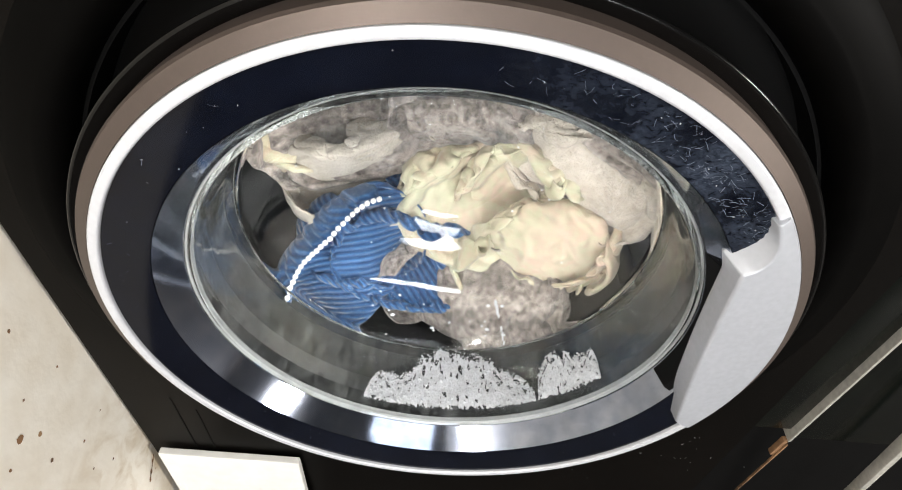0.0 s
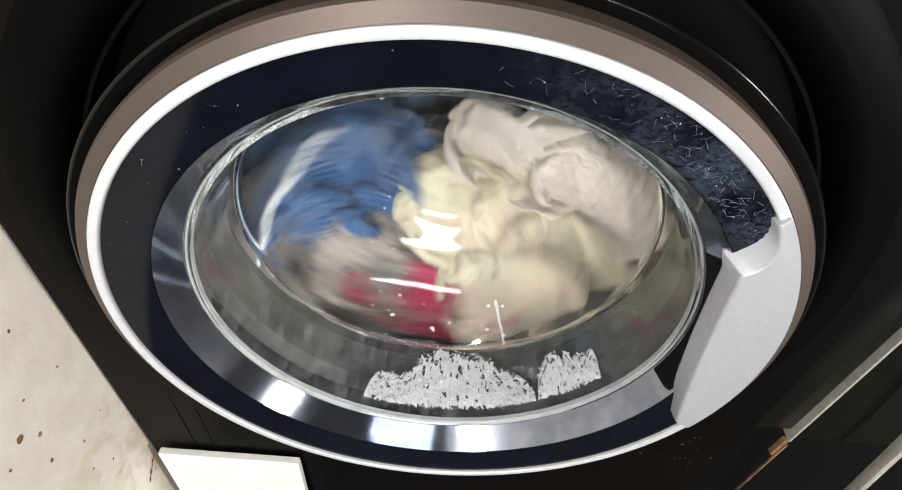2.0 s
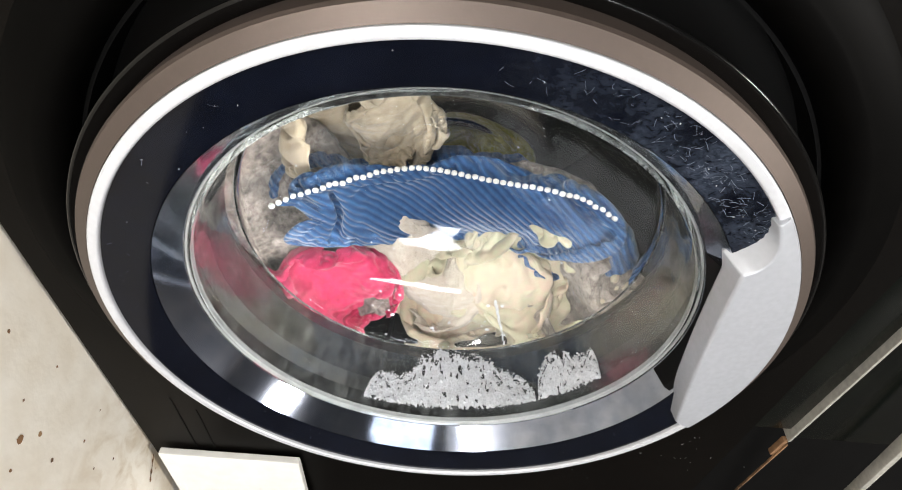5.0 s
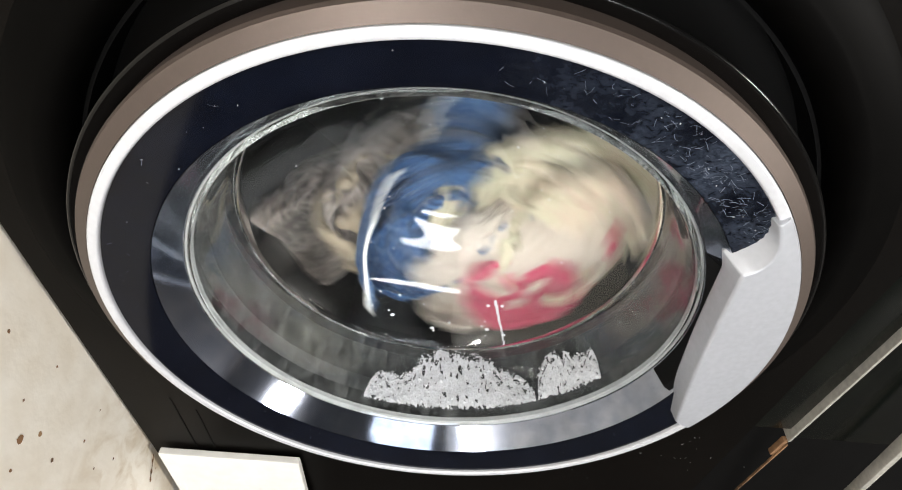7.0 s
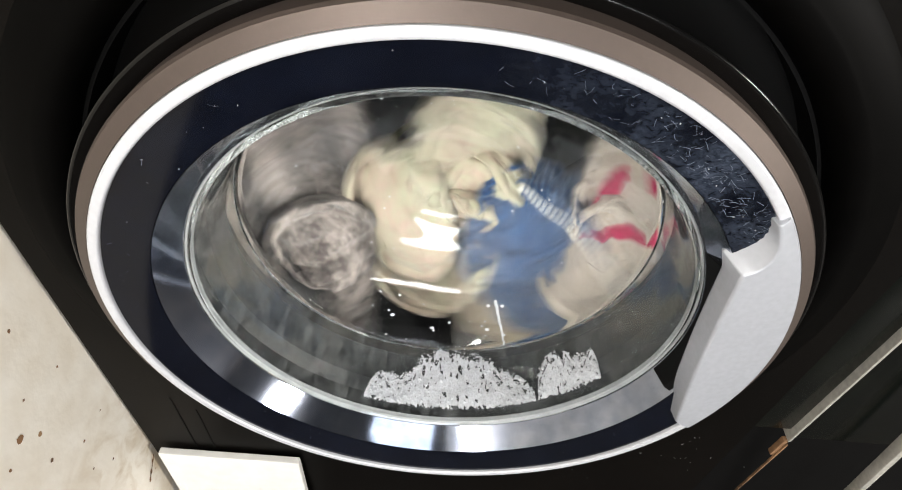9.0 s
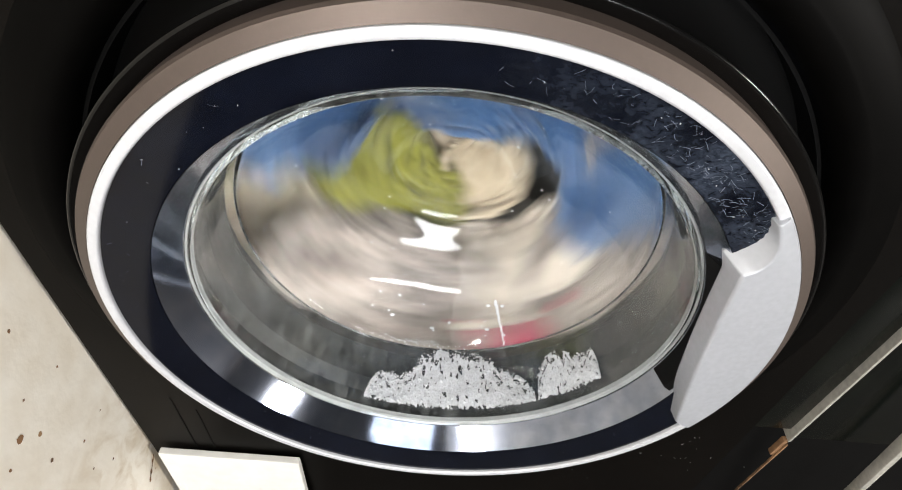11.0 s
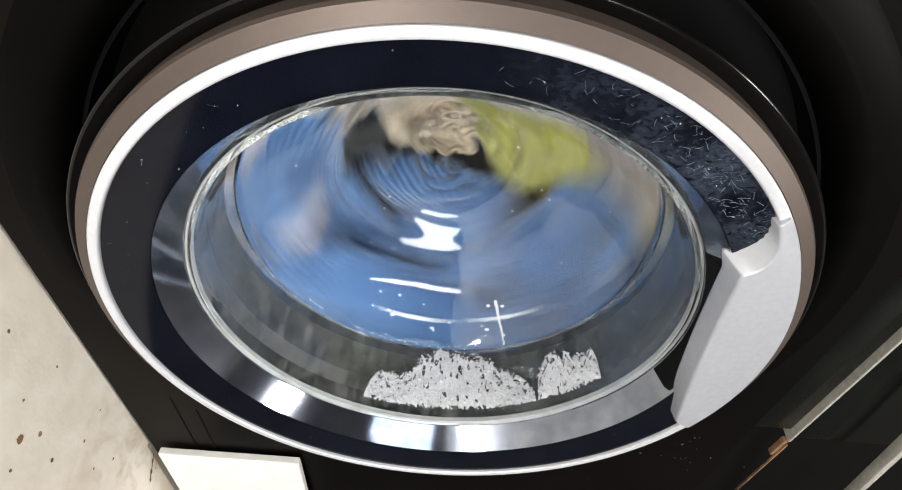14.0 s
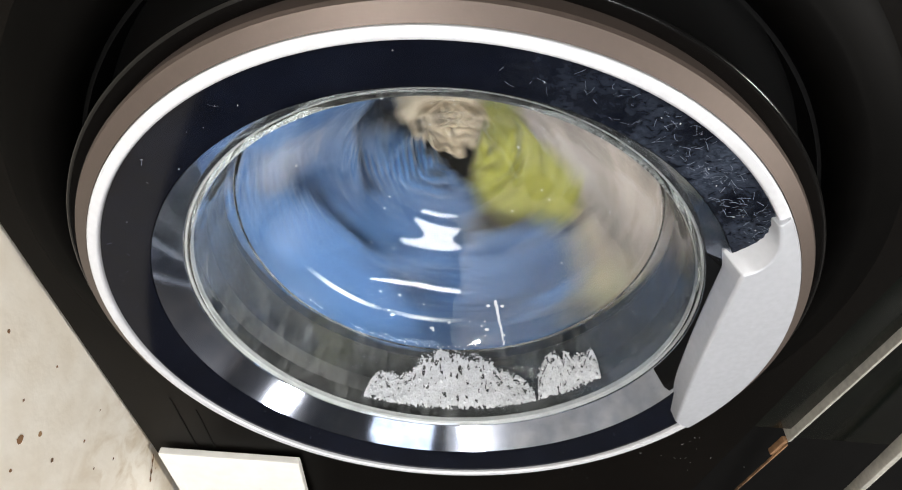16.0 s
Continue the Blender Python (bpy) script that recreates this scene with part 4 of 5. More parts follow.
def motions():
    """All that moves: the drum and the laundry, tumbling, resting, tumbling back and spinning."""
    blue_tumble = [
        (0, pose(-0.083, 0.151, -0.124 + Z0, -53, -61, 65)), (0.5, pose(-0.083, 0.151, -0.124 + Z0, -53, -61, 65)),
        (0.6, pose(-0.108, 0.160, -0.088 + Z0, -36, -63, 52)), (0.7, pose(-0.119, 0.165, -0.060 + Z0, -19, -57, 37)),
        (0.8, pose(-0.117, 0.172, -0.034 + Z0, -9, -49, 27)), (0.9, pose(-0.073, 0.197, -0.027 + Z0, -6, -39, 15)),
        (1, pose(-0.040, 0.207, -0.031 + Z0, -6, -30, 9)), (1.1, pose(0.009, 0.205, -0.056 + Z0, -9, 3, -2)),
        (1.2, pose(0.059, 0.180, -0.089 + Z0, -18, 33, -20)), (1.3, pose(0.067, 0.164, -0.116 + Z0, -43, 60, -51)),
        (1.4, pose(0.025, 0.155, -0.143 + Z0, -111, 62, -119)), (1.5, pose(-0.026, 0.155, -0.143 + Z0, -146, 39, -152)),
        (1.6, pose(-0.083, 0.156, -0.118 + Z0, -159, 8, -161)), (1.7, pose(-0.102, 0.161, -0.094 + Z0, -162, -23, -168)),
        (1.8, pose(-0.102, 0.166, -0.082 + Z0, -156, -54, 178)), (1.9, pose(-0.125, 0.162, -0.057 + Z0, -96, -80, 119)),
        (2, pose(-0.107, 0.173, -0.054 + Z0, -17, -57, 33)), (2.1, pose(-0.055, 0.196, -0.058 + Z0, -11, -31, 15)),
        (2.2, pose(-0.013, 0.205, -0.056 + Z0, -9, -4, 3)), (2.3, pose(-0.013, 0.200, -0.071 + Z0, -12, 23, -3)),
        (2.4, pose(0.016, 0.193, -0.083 + Z0, -21, 49, -19)), (2.5, pose(0.031, 0.185, -0.095 + Z0, -55, 71, -58)),
        (2.6, pose(0.074, 0.165, -0.110 + Z0, -127, 66, -143)), (2.7, pose(0.047, 0.156, -0.136 + Z0, -146, 42, -165)),
        (2.8, pose(-0.034, 0.155, -0.142 + Z0, -154, 14, -167)), (2.9, pose(-0.078, 0.162, -0.141 + Z0, -153, -13, -170)),
        (3, pose(-0.102, 0.152, -0.108 + Z0, -155, -39, -177)), (3.1, pose(-0.120, 0.157, -0.078 + Z0, -146, -65, 170)),
        (3.2, pose(-0.125, 0.161, -0.060 + Z0, -59, -78, 81)), (3.3, pose(-0.118, 0.169, -0.048 + Z0, -14, -56, 32)),
        (3.4, pose(-0.075, 0.190, -0.053 + Z0, -10, -29, 17)), (3.5, pose(-0.013, 0.203, -0.063 + Z0, -10, -14, 5)),
        (3.6, pose(-0.010, 0.210, -0.079 + Z0, -13, 2, 1)), (3.7, pose(-0.007, 0.217, -0.095 + Z0, -16, 2, 1)),
        (4, pose(-0.007, 0.215, -0.099 + Z0, -16, 2, 1)), (6.3, pose(-0.004, 0.217, -0.096 + Z0, -16, 2, 0)),
        (6.4, pose(-0.004, 0.217, -0.096 + Z0, -16, 2, 0)), (6.5, pose(-0.004, 0.217, -0.096 + Z0, -16, 2, 0)),
        (6.6, pose(0.001, 0.210, -0.090 + Z0, -15, -8, 2)), (6.7, pose(-0.006, 0.190, -0.091 + Z0, -17, -26, 8)),
        (6.8, pose(-0.005, 0.186, -0.097 + Z0, -26, -50, 21)), (6.9, pose(-0.013, 0.186, -0.097 + Z0, -60, -71, 60)),
        (7, pose(-0.020, 0.181, -0.103 + Z0, -134, -66, 140)), (7.1, pose(-0.034, 0.176, -0.108 + Z0, -155, -43, 168)),
        (7.2, pose(0.017, 0.166, -0.131 + Z0, -156, -15, 170)), (7.3, pose(0.095, 0.151, -0.115 + Z0, -159, 13, 167)),
        (7.4, pose(0.118, 0.165, -0.063 + Z0, -166, 39, 168)), (7.5, pose(0.102, 0.181, -0.023 + Z0, -170, 66, 172)),
        (7.6, pose(0.070, 0.199, -0.022 + Z0, -37, 84, -48)), (7.7, pose(0.029, 0.209, -0.031 + Z0, -9, 57, -12)),
        (7.8, pose(-0.012, 0.209, -0.041 + Z0, -7, 29, -2)), (7.9, pose(-0.076, 0.181, -0.074 + Z0, -12, 2, 12)),
        (8, pose(-0.115, 0.153, -0.093 + Z0, -18, -24, 29)), (8.1, pose(-0.005, 0.162, -0.162 + Z0, -47, -45, 39)),
        (8.2, pose(0.081, 0.159, -0.116 + Z0, -85, -69, 70)), (8.3, pose(0.110, 0.173, -0.048 + Z0, -162, -63, 145)),
        (8.4, pose(0.103, 0.180, -0.031 + Z0, -174, -36, 159)), (8.5, pose(0.070, 0.199, -0.022 + Z0, -176, -7, 168)),
        (8.6, pose(0.016, 0.211, -0.033 + Z0, -174, 22, 180)), (8.7, pose(-0.020, 0.199, -0.070 + Z0, -162, 50, -163)),
        (8.8, pose(-0.076, 0.170, -0.099 + Z0, -121, 70, -109)), (8.9, pose(0.010, 0.173, -0.121 + Z0, -46, 60, -44)),
        (9, pose(0.088, 0.164, -0.103 + Z0, -22, 34, -29)), (9.1, pose(0.110, 0.175, -0.041 + Z0, -7, 7, -20)),
        (9.2, pose(0.082, 0.195, -0.009 + Z0, -2, -23, -13)),
    ]
    pink_tumble = [
        (0, pose(0.055, 0.322, -0.128 + Z0, -23, -2, -10)), (0.5, pose(0.068, 0.317, -0.115 + Z0, -20, -2, -12)),
        (0.6, pose(0.071, 0.316, -0.113 + Z0, -20, 0, -13)), (0.7, pose(0.073, 0.314, -0.110 + Z0, -20, 17, -19)),
        (0.8, pose(0.076, 0.313, -0.108 + Z0, -25, 42, -31)), (0.9, pose(0.078, 0.312, -0.105 + Z0, -47, 65, -58)),
        (1, pose(0.081, 0.311, -0.103 + Z0, -116, 70, -132)), (1.1, pose(0.084, 0.310, -0.100 + Z0, -152, 51, -173)),
        (1.2, pose(0.086, 0.309, -0.097 + Z0, -161, 26, 173)), (1.3, pose(0.077, 0.290, -0.080 + Z0, -167, -1, 167)),
        (1.4, pose(0.067, 0.271, -0.063 + Z0, -168, -28, 163)), (1.5, pose(0.056, 0.206, -0.019 + Z0, -175, -56, 167)),
        (1.6, pose(0.064, 0.202, -0.033 + Z0, -144, -81, 134)), (1.7, pose(0.118, 0.168, -0.058 + Z0, -29, -69, 7)),
        (1.8, pose(0.117, 0.168, -0.125 + Z0, -34, -43, -0)), (1.9, pose(0.080, 0.171, -0.152 + Z0, -32, -18, -7)),
        (2, pose(-0.019, 0.175, -0.171 + Z0, -35, 10, -3)), (2.1, pose(-0.077, 0.171, -0.154 + Z0, -39, 36, -8)),
        (2.2, pose(-0.116, 0.171, -0.127 + Z0, -55, 59, -25)), (2.3, pose(-0.147, 0.169, -0.089 + Z0, -112, 72, -82)),
        (2.4, pose(-0.161, 0.166, -0.042 + Z0, -165, 58, -136)), (2.5, pose(-0.146, 0.157, -0.004 + Z0, -179, 34, -153)),
        (2.6, pose(-0.123, 0.173, 0.005 + Z0, 179, 7, -159)), (2.7, pose(-0.019, 0.214, -0.019 + Z0, -177, -20, -178)),
        (2.8, pose(0.030, 0.209, -0.040 + Z0, -171, -47, 169)), (2.9, pose(0.092, 0.178, -0.065 + Z0, -147, -70, 133)),
        (3, pose(0.088, 0.162, -0.109 + Z0, -67, -69, 49)), (3.1, pose(0.075, 0.153, -0.129 + Z0, -37, -49, 15)),
        (3.2, pose(0.017, 0.170, -0.171 + Z0, -38, -21, 12)), (3.3, pose(-0.041, 0.172, -0.167 + Z0, -34, 4, 7)),
        (3.4, pose(-0.075, 0.173, -0.155 + Z0, -36, 28, -1)), (3.5, pose(-0.097, 0.171, -0.142 + Z0, -41, 44, -9)),
        (3.6, pose(-0.108, 0.159, -0.133 + Z0, -45, 51, -15)), (3.7, pose(-0.118, 0.147, -0.125 + Z0, -44, 53, -12)),
        (4, pose(-0.108, 0.147, -0.134 + Z0, -47, 52, -16)), (6.3, pose(-0.076, 0.144, -0.148 + Z0, -48, 50, -24)),
        (6.4, pose(-0.069, 0.144, -0.151 + Z0, -48, 49, -25)), (6.5, pose(-0.062, 0.143, -0.153 + Z0, -46, 47, -24)),
        (6.6, pose(-0.026, 0.174, -0.170 + Z0, -44, 36, -23)), (6.7, pose(0.017, 0.170, -0.171 + Z0, -37, 19, -18)),
        (6.8, pose(0.062, 0.168, -0.160 + Z0, -32, -5, -11)), (6.9, pose(0.105, 0.173, -0.137 + Z0, -32, -30, -6)),
        (7, pose(0.135, 0.169, -0.107 + Z0, -39, -55, 5)), (7.1, pose(0.152, 0.165, -0.061 + Z0, -74, -78, 44)),
        (7.2, pose(0.137, 0.162, -0.022 + Z0, -170, -68, 146)), (7.3, pose(0.112, 0.179, -0.003 + Z0, -179, -41, 161)),
        (7.4, pose(0.022, 0.213, -0.026 + Z0, -176, -13, 176)), (7.5, pose(-0.062, 0.196, -0.058 + Z0, -170, 14, -168)),
        (7.6, pose(-0.114, 0.169, -0.065 + Z0, -166, 40, -151)), (7.7, pose(-0.121, 0.155, -0.085 + Z0, -145, 63, -125)),
        (7.8, pose(-0.082, 0.173, -0.151 + Z0, -83, 60, -63)), (7.9, pose(0.002, 0.176, -0.172 + Z0, -49, 40, -37)),
        (8, pose(0.063, 0.176, -0.160 + Z0, -34, 17, -25)), (8.1, pose(0.121, 0.174, -0.123 + Z0, -24, -10, -22)),
        (8.2, pose(0.144, 0.240, -0.094 + Z0, -23, -37, -16)), (8.3, pose(0.142, 0.265, -0.080 + Z0, -33, -63, 2)),
        (8.4, pose(-0.027, 0.290, -0.090 + Z0, -95, -75, 100)), (8.5, pose(-0.137, 0.164, -0.013 + Z0, -176, -59, -160)),
        (8.6, pose(-0.139, 0.161, -0.027 + Z0, -175, -30, -158)), (8.7, pose(-0.104, 0.171, -0.137 + Z0, -153, -5, -160)),
        (8.8, pose(0.009, 0.172, -0.172 + Z0, -141, 25, -164)), (8.9, pose(0.109, 0.169, -0.133 + Z0, -130, 55, -160)),
        (9, pose(0.149, 0.164, -0.061 + Z0, -78, 79, -107)), (9.1, pose(0.129, 0.199, -0.059 + Z0, -19, 56, -39)),
        (9.2, pose(0.109, 0.234, -0.056 + Z0, -11, 27, -24)),
    ]
    green_tumble = [
        (0, pose(0.038, 0.188, -0.109 + Z0, -18, -1, -6)), (0.5, pose(0.038, 0.188, -0.109 + Z0, -18, -1, -6)),
        (0.6, pose(0.031, 0.187, -0.115 + Z0, -20, 1, -6)), (0.7, pose(0.002, 0.185, -0.123 + Z0, -22, 19, -8)),
        (0.8, pose(0.009, 0.187, -0.117 + Z0, -28, 43, -22)), (0.9, pose(-0.021, 0.181, -0.128 + Z0, -58, 63, -51)),
        (1, pose(-0.035, 0.176, -0.131 + Z0, -117, 64, -113)), (1.1, pose(-0.035, 0.179, -0.126 + Z0, -148, 46, -149)),
        (1.2, pose(-0.078, 0.173, -0.117 + Z0, -158, 21, -157)), (1.3, pose(-0.104, 0.169, -0.101 + Z0, -162, -5, -162)),
        (1.4, pose(-0.104, 0.175, -0.089 + Z0, -162, -31, -171)), (1.5, pose(-0.127, 0.171, -0.064 + Z0, -159, -57, -174)),
        (1.6, pose(-0.109, 0.185, -0.055 + Z0, -119, -79, 138)), (1.7, pose(-0.076, 0.202, -0.054 + Z0, -23, -67, 34)),
        (1.8, pose(-0.056, 0.208, -0.060 + Z0, -13, -41, 18)), (1.9, pose(0.008, 0.212, -0.072 + Z0, -12, -16, 2)),
        (2, pose(0.061, 0.181, -0.114 + Z0, -20, 9, -14)), (2.1, pose(0.024, 0.174, -0.137 + Z0, -30, 33, -22)),
        (2.2, pose(-0.013, 0.169, -0.143 + Z0, -50, 55, -42)), (2.3, pose(-0.027, 0.168, -0.142 + Z0, -97, 64, -93)),
        (2.4, pose(-0.064, 0.176, -0.121 + Z0, -143, 53, -138)), (2.5, pose(-0.091, 0.173, -0.106 + Z0, -158, 29, -152)),
        (2.6, pose(-0.104, 0.169, -0.101 + Z0, -162, 4, -159)), (2.7, pose(-0.116, 0.170, -0.083 + Z0, -164, -22, -165)),
        (2.8, pose(-0.122, 0.173, -0.067 + Z0, -162, -48, -171)), (2.9, pose(-0.103, 0.187, -0.058 + Z0, -145, -73, 164)),
        (3, pose(-0.070, 0.204, -0.056 + Z0, -37, -75, 48)), (3.1, pose(-0.035, 0.215, -0.056 + Z0, -14, -50, 17)),
        (3.2, pose(-0.006, 0.209, -0.079 + Z0, -14, -24, 7)), (3.3, pose(0.031, 0.183, -0.120 + Z0, -21, 1, -6)),
        (3.4, pose(0.046, 0.176, -0.128 + Z0, -25, 24, -19)), (3.5, pose(0.061, 0.166, -0.134 + Z0, -32, 39, -33)),
        (3.6, pose(0.057, 0.172, -0.148 + Z0, -41, 44, -43)), (3.7, pose(0.052, 0.178, -0.162 + Z0, -46, 42, -47)),
        (4, pose(0.055, 0.178, -0.161 + Z0, -46, 42, -47)), (6.3, pose(0.067, 0.178, -0.156 + Z0, -44, 43, -48)),
        (6.4, pose(0.070, 0.178, -0.153 + Z0, -43, 43, -48)), (6.5, pose(0.073, 0.177, -0.151 + Z0, -41, 41, -46)),
        (6.6, pose(0.095, 0.170, -0.107 + Z0, -24, 37, -33)), (6.7, pose(0.102, 0.171, -0.098 + Z0, -18, 20, -25)),
        (6.8, pose(0.113, 0.179, -0.069 + Z0, -12, -4, -19)), (6.9, pose(0.111, 0.185, -0.050 + Z0, -10, -30, -14)),
        (7, pose(0.091, 0.198, -0.038 + Z0, -11, -57, -6)), (7.1, pose(0.023, 0.214, -0.064 + Z0, -60, -78, 55)),
        (7.2, pose(-0.021, 0.201, -0.092 + Z0, -143, -65, 149)), (7.3, pose(-0.035, 0.186, -0.115 + Z0, -154, -39, 169)),
        (7.4, pose(-0.020, 0.165, -0.147 + Z0, -152, -13, 177)), (7.5, pose(0.032, 0.169, -0.141 + Z0, -154, 14, -179)),
        (7.6, pose(0.095, 0.174, -0.102 + Z0, -155, 43, 180)), (7.7, pose(0.088, 0.181, -0.093 + Z0, -136, 67, -154)),
        (7.8, pose(0.094, 0.187, -0.072 + Z0, -49, 74, -64)), (7.9, pose(0.079, 0.199, -0.058 + Z0, -15, 50, -25)),
        (8, pose(0.066, 0.197, -0.076 + Z0, -13, 22, -16)), (8.1, pose(0.016, 0.198, -0.098 + Z0, -16, -5, -1)),
        (8.2, pose(-0.021, 0.189, -0.111 + Z0, -22, -31, 15)), (8.3, pose(-0.013, 0.184, -0.123 + Z0, -40, -56, 37)),
        (8.4, pose(0.024, 0.174, -0.137 + Z0, -96, -66, 92)), (8.5, pose(0.061, 0.177, -0.120 + Z0, -145, -51, 140)),
        (8.6, pose(0.095, 0.177, -0.096 + Z0, -161, -26, 155)), (8.7, pose(0.107, 0.181, -0.072 + Z0, -168, 2, 162)),
        (8.8, pose(0.051, 0.214, -0.044 + Z0, -172, 30, 176)), (8.9, pose(-0.035, 0.212, -0.063 + Z0, -161, 58, -158)),
        (9, pose(-0.006, 0.209, -0.079 + Z0, -92, 77, -92)), (9.1, pose(-0.063, 0.200, -0.072 + Z0, -23, 59, -10)),
        (9.2, pose(-0.128, 0.168, -0.070 + Z0, -14, 30, 16)),
    ]
    cream_tumble = [
        (0, pose(-0.014, 0.205, -0.096 + Z0, -16, 0, 2)), (0.5, pose(-0.014, 0.205, -0.096 + Z0, -16, 0, 2)),
        (0.6, pose(-0.006, 0.204, -0.077 + Z0, -12, 2, 0)), (0.7, pose(0.002, 0.203, -0.058 + Z0, -10, 20, -4)),
        (0.8, pose(0.037, 0.201, -0.051 + Z0, -12, 46, -15)), (0.9, pose(0.051, 0.195, -0.060 + Z0, -31, 71, -38)),
        (1, pose(0.076, 0.183, -0.062 + Z0, -134, 76, -148)), (1.1, pose(0.111, 0.170, -0.053 + Z0, -165, 52, 173)),
        (1.2, pose(0.076, 0.195, -0.018 + Z0, -177, 25, 169)), (1.3, pose(0.023, 0.207, -0.038 + Z0, -174, -2, 176)),
        (1.4, pose(0.002, 0.204, -0.055 + Z0, -170, -29, 175)), (1.5, pose(-0.005, 0.192, -0.083 + Z0, -157, -54, 162)),
        (1.6, pose(0.017, 0.181, -0.102 + Z0, -112, -72, 111)), (1.7, pose(0.024, 0.180, -0.101 + Z0, -42, -64, 35)),
        (1.8, pose(0.086, 0.173, -0.079 + Z0, -18, -43, -2)), (1.9, pose(0.114, 0.173, -0.022 + Z0, -4, -16, -18)),
        (2, pose(0.088, 0.189, -0.013 + Z0, -2, 11, -15)), (2.1, pose(0.090, 0.185, -0.035 + Z0, -7, 37, -19)),
        (2.2, pose(0.110, 0.171, -0.047 + Z0, -17, 63, -34)), (2.3, pose(0.111, 0.170, -0.053 + Z0, -95, 81, -114)),
        (2.4, pose(0.076, 0.195, -0.018 + Z0, -174, 61, 173)), (2.5, pose(0.023, 0.208, -0.031 + Z0, -174, 34, 180)),
        (2.6, pose(-0.005, 0.204, -0.055 + Z0, -171, 7, -178)), (2.7, pose(0.031, 0.191, -0.081 + Z0, -166, -19, 170)),
        (2.8, pose(0.009, 0.177, -0.108 + Z0, -154, -44, 160)), (2.9, pose(-0.005, 0.177, -0.109 + Z0, -129, -66, 133)),
        (3, pose(0.031, 0.179, -0.100 + Z0, -59, -70, 52)), (3.1, pose(0.024, 0.170, -0.118 + Z0, -31, -48, 20)),
        (3.2, pose(-0.034, 0.159, -0.134 + Z0, -26, -21, 16)), (3.3, pose(-0.076, 0.160, -0.114 + Z0, -20, 4, 12)),
        (3.4, pose(-0.063, 0.166, -0.113 + Z0, -22, 28, 0)), (3.5, pose(-0.056, 0.167, -0.115 + Z0, -28, 44, -10)),
        (3.6, pose(-0.061, 0.163, -0.122 + Z0, -36, 52, -18)), (3.7, pose(-0.066, 0.159, -0.130 + Z0, -40, 52, -21)),
        (4, pose(-0.060, 0.159, -0.132 + Z0, -40, 51, -22)), (6.3, pose(-0.049, 0.159, -0.137 + Z0, -41, 51, -25)),
        (6.4, pose(-0.044, 0.161, -0.137 + Z0, -41, 51, -25)), (6.5, pose(-0.040, 0.162, -0.137 + Z0, -39, 48, -23)),
        (6.6, pose(-0.012, 0.164, -0.131 + Z0, -30, 39, -18)), (6.7, pose(0.025, 0.161, -0.134 + Z0, -26, 21, -14)),
        (6.8, pose(0.046, 0.159, -0.131 + Z0, -23, -3, -7)), (6.9, pose(0.061, 0.157, -0.127 + Z0, -26, -29, 2)),
        (7, pose(0.081, 0.163, -0.107 + Z0, -33, -54, 13)), (7.1, pose(0.112, 0.161, -0.078 + Z0, -74, -76, 53)),
        (7.2, pose(0.118, 0.163, -0.062 + Z0, -154, -65, 136)), (7.3, pose(0.091, 0.180, -0.050 + Z0, -169, -40, 158)),
        (7.4, pose(0.085, 0.183, -0.052 + Z0, -171, -12, 164)), (7.5, pose(0.065, 0.187, -0.066 + Z0, -169, 15, 172)),
        (7.6, pose(0.016, 0.185, -0.095 + Z0, -159, 41, -169)), (7.7, pose(-0.049, 0.171, -0.110 + Z0, -136, 62, -131)),
        (7.8, pose(-0.019, 0.164, -0.130 + Z0, -71, 66, -65)), (7.9, pose(0.032, 0.164, -0.128 + Z0, -33, 46, -31)),
        (8, pose(0.101, 0.152, -0.106 + Z0, -20, 19, -26)), (8.1, pose(0.119, 0.152, -0.085 + Z0, -15, -8, -20)),
        (8.2, pose(0.126, 0.165, -0.028 + Z0, -6, -35, -19)), (8.3, pose(0.088, 0.189, -0.013 + Z0, -5, -63, -10)),
        (8.4, pose(-0.019, 0.210, -0.024 + Z0, -116, -86, 119)), (8.5, pose(-0.089, 0.171, -0.081 + Z0, -154, -58, 173)),
        (8.6, pose(-0.089, 0.160, -0.104 + Z0, -159, -30, -175)), (8.7, pose(-0.019, 0.157, -0.140 + Z0, -155, -1, -177)),
        (8.8, pose(0.090, 0.159, -0.132 + Z0, -151, 30, 177)), (8.9, pose(0.124, 0.156, -0.070 + Z0, -155, 60, 179)),
        (9, pose(0.139, 0.152, -0.045 + Z0, -80, 82, -106)), (9.1, pose(0.102, 0.173, -0.045 + Z0, -14, 58, -29)),
        (9.2, pose(0.064, 0.194, -0.045 + Z0, -8, 28, -14)),
    ]
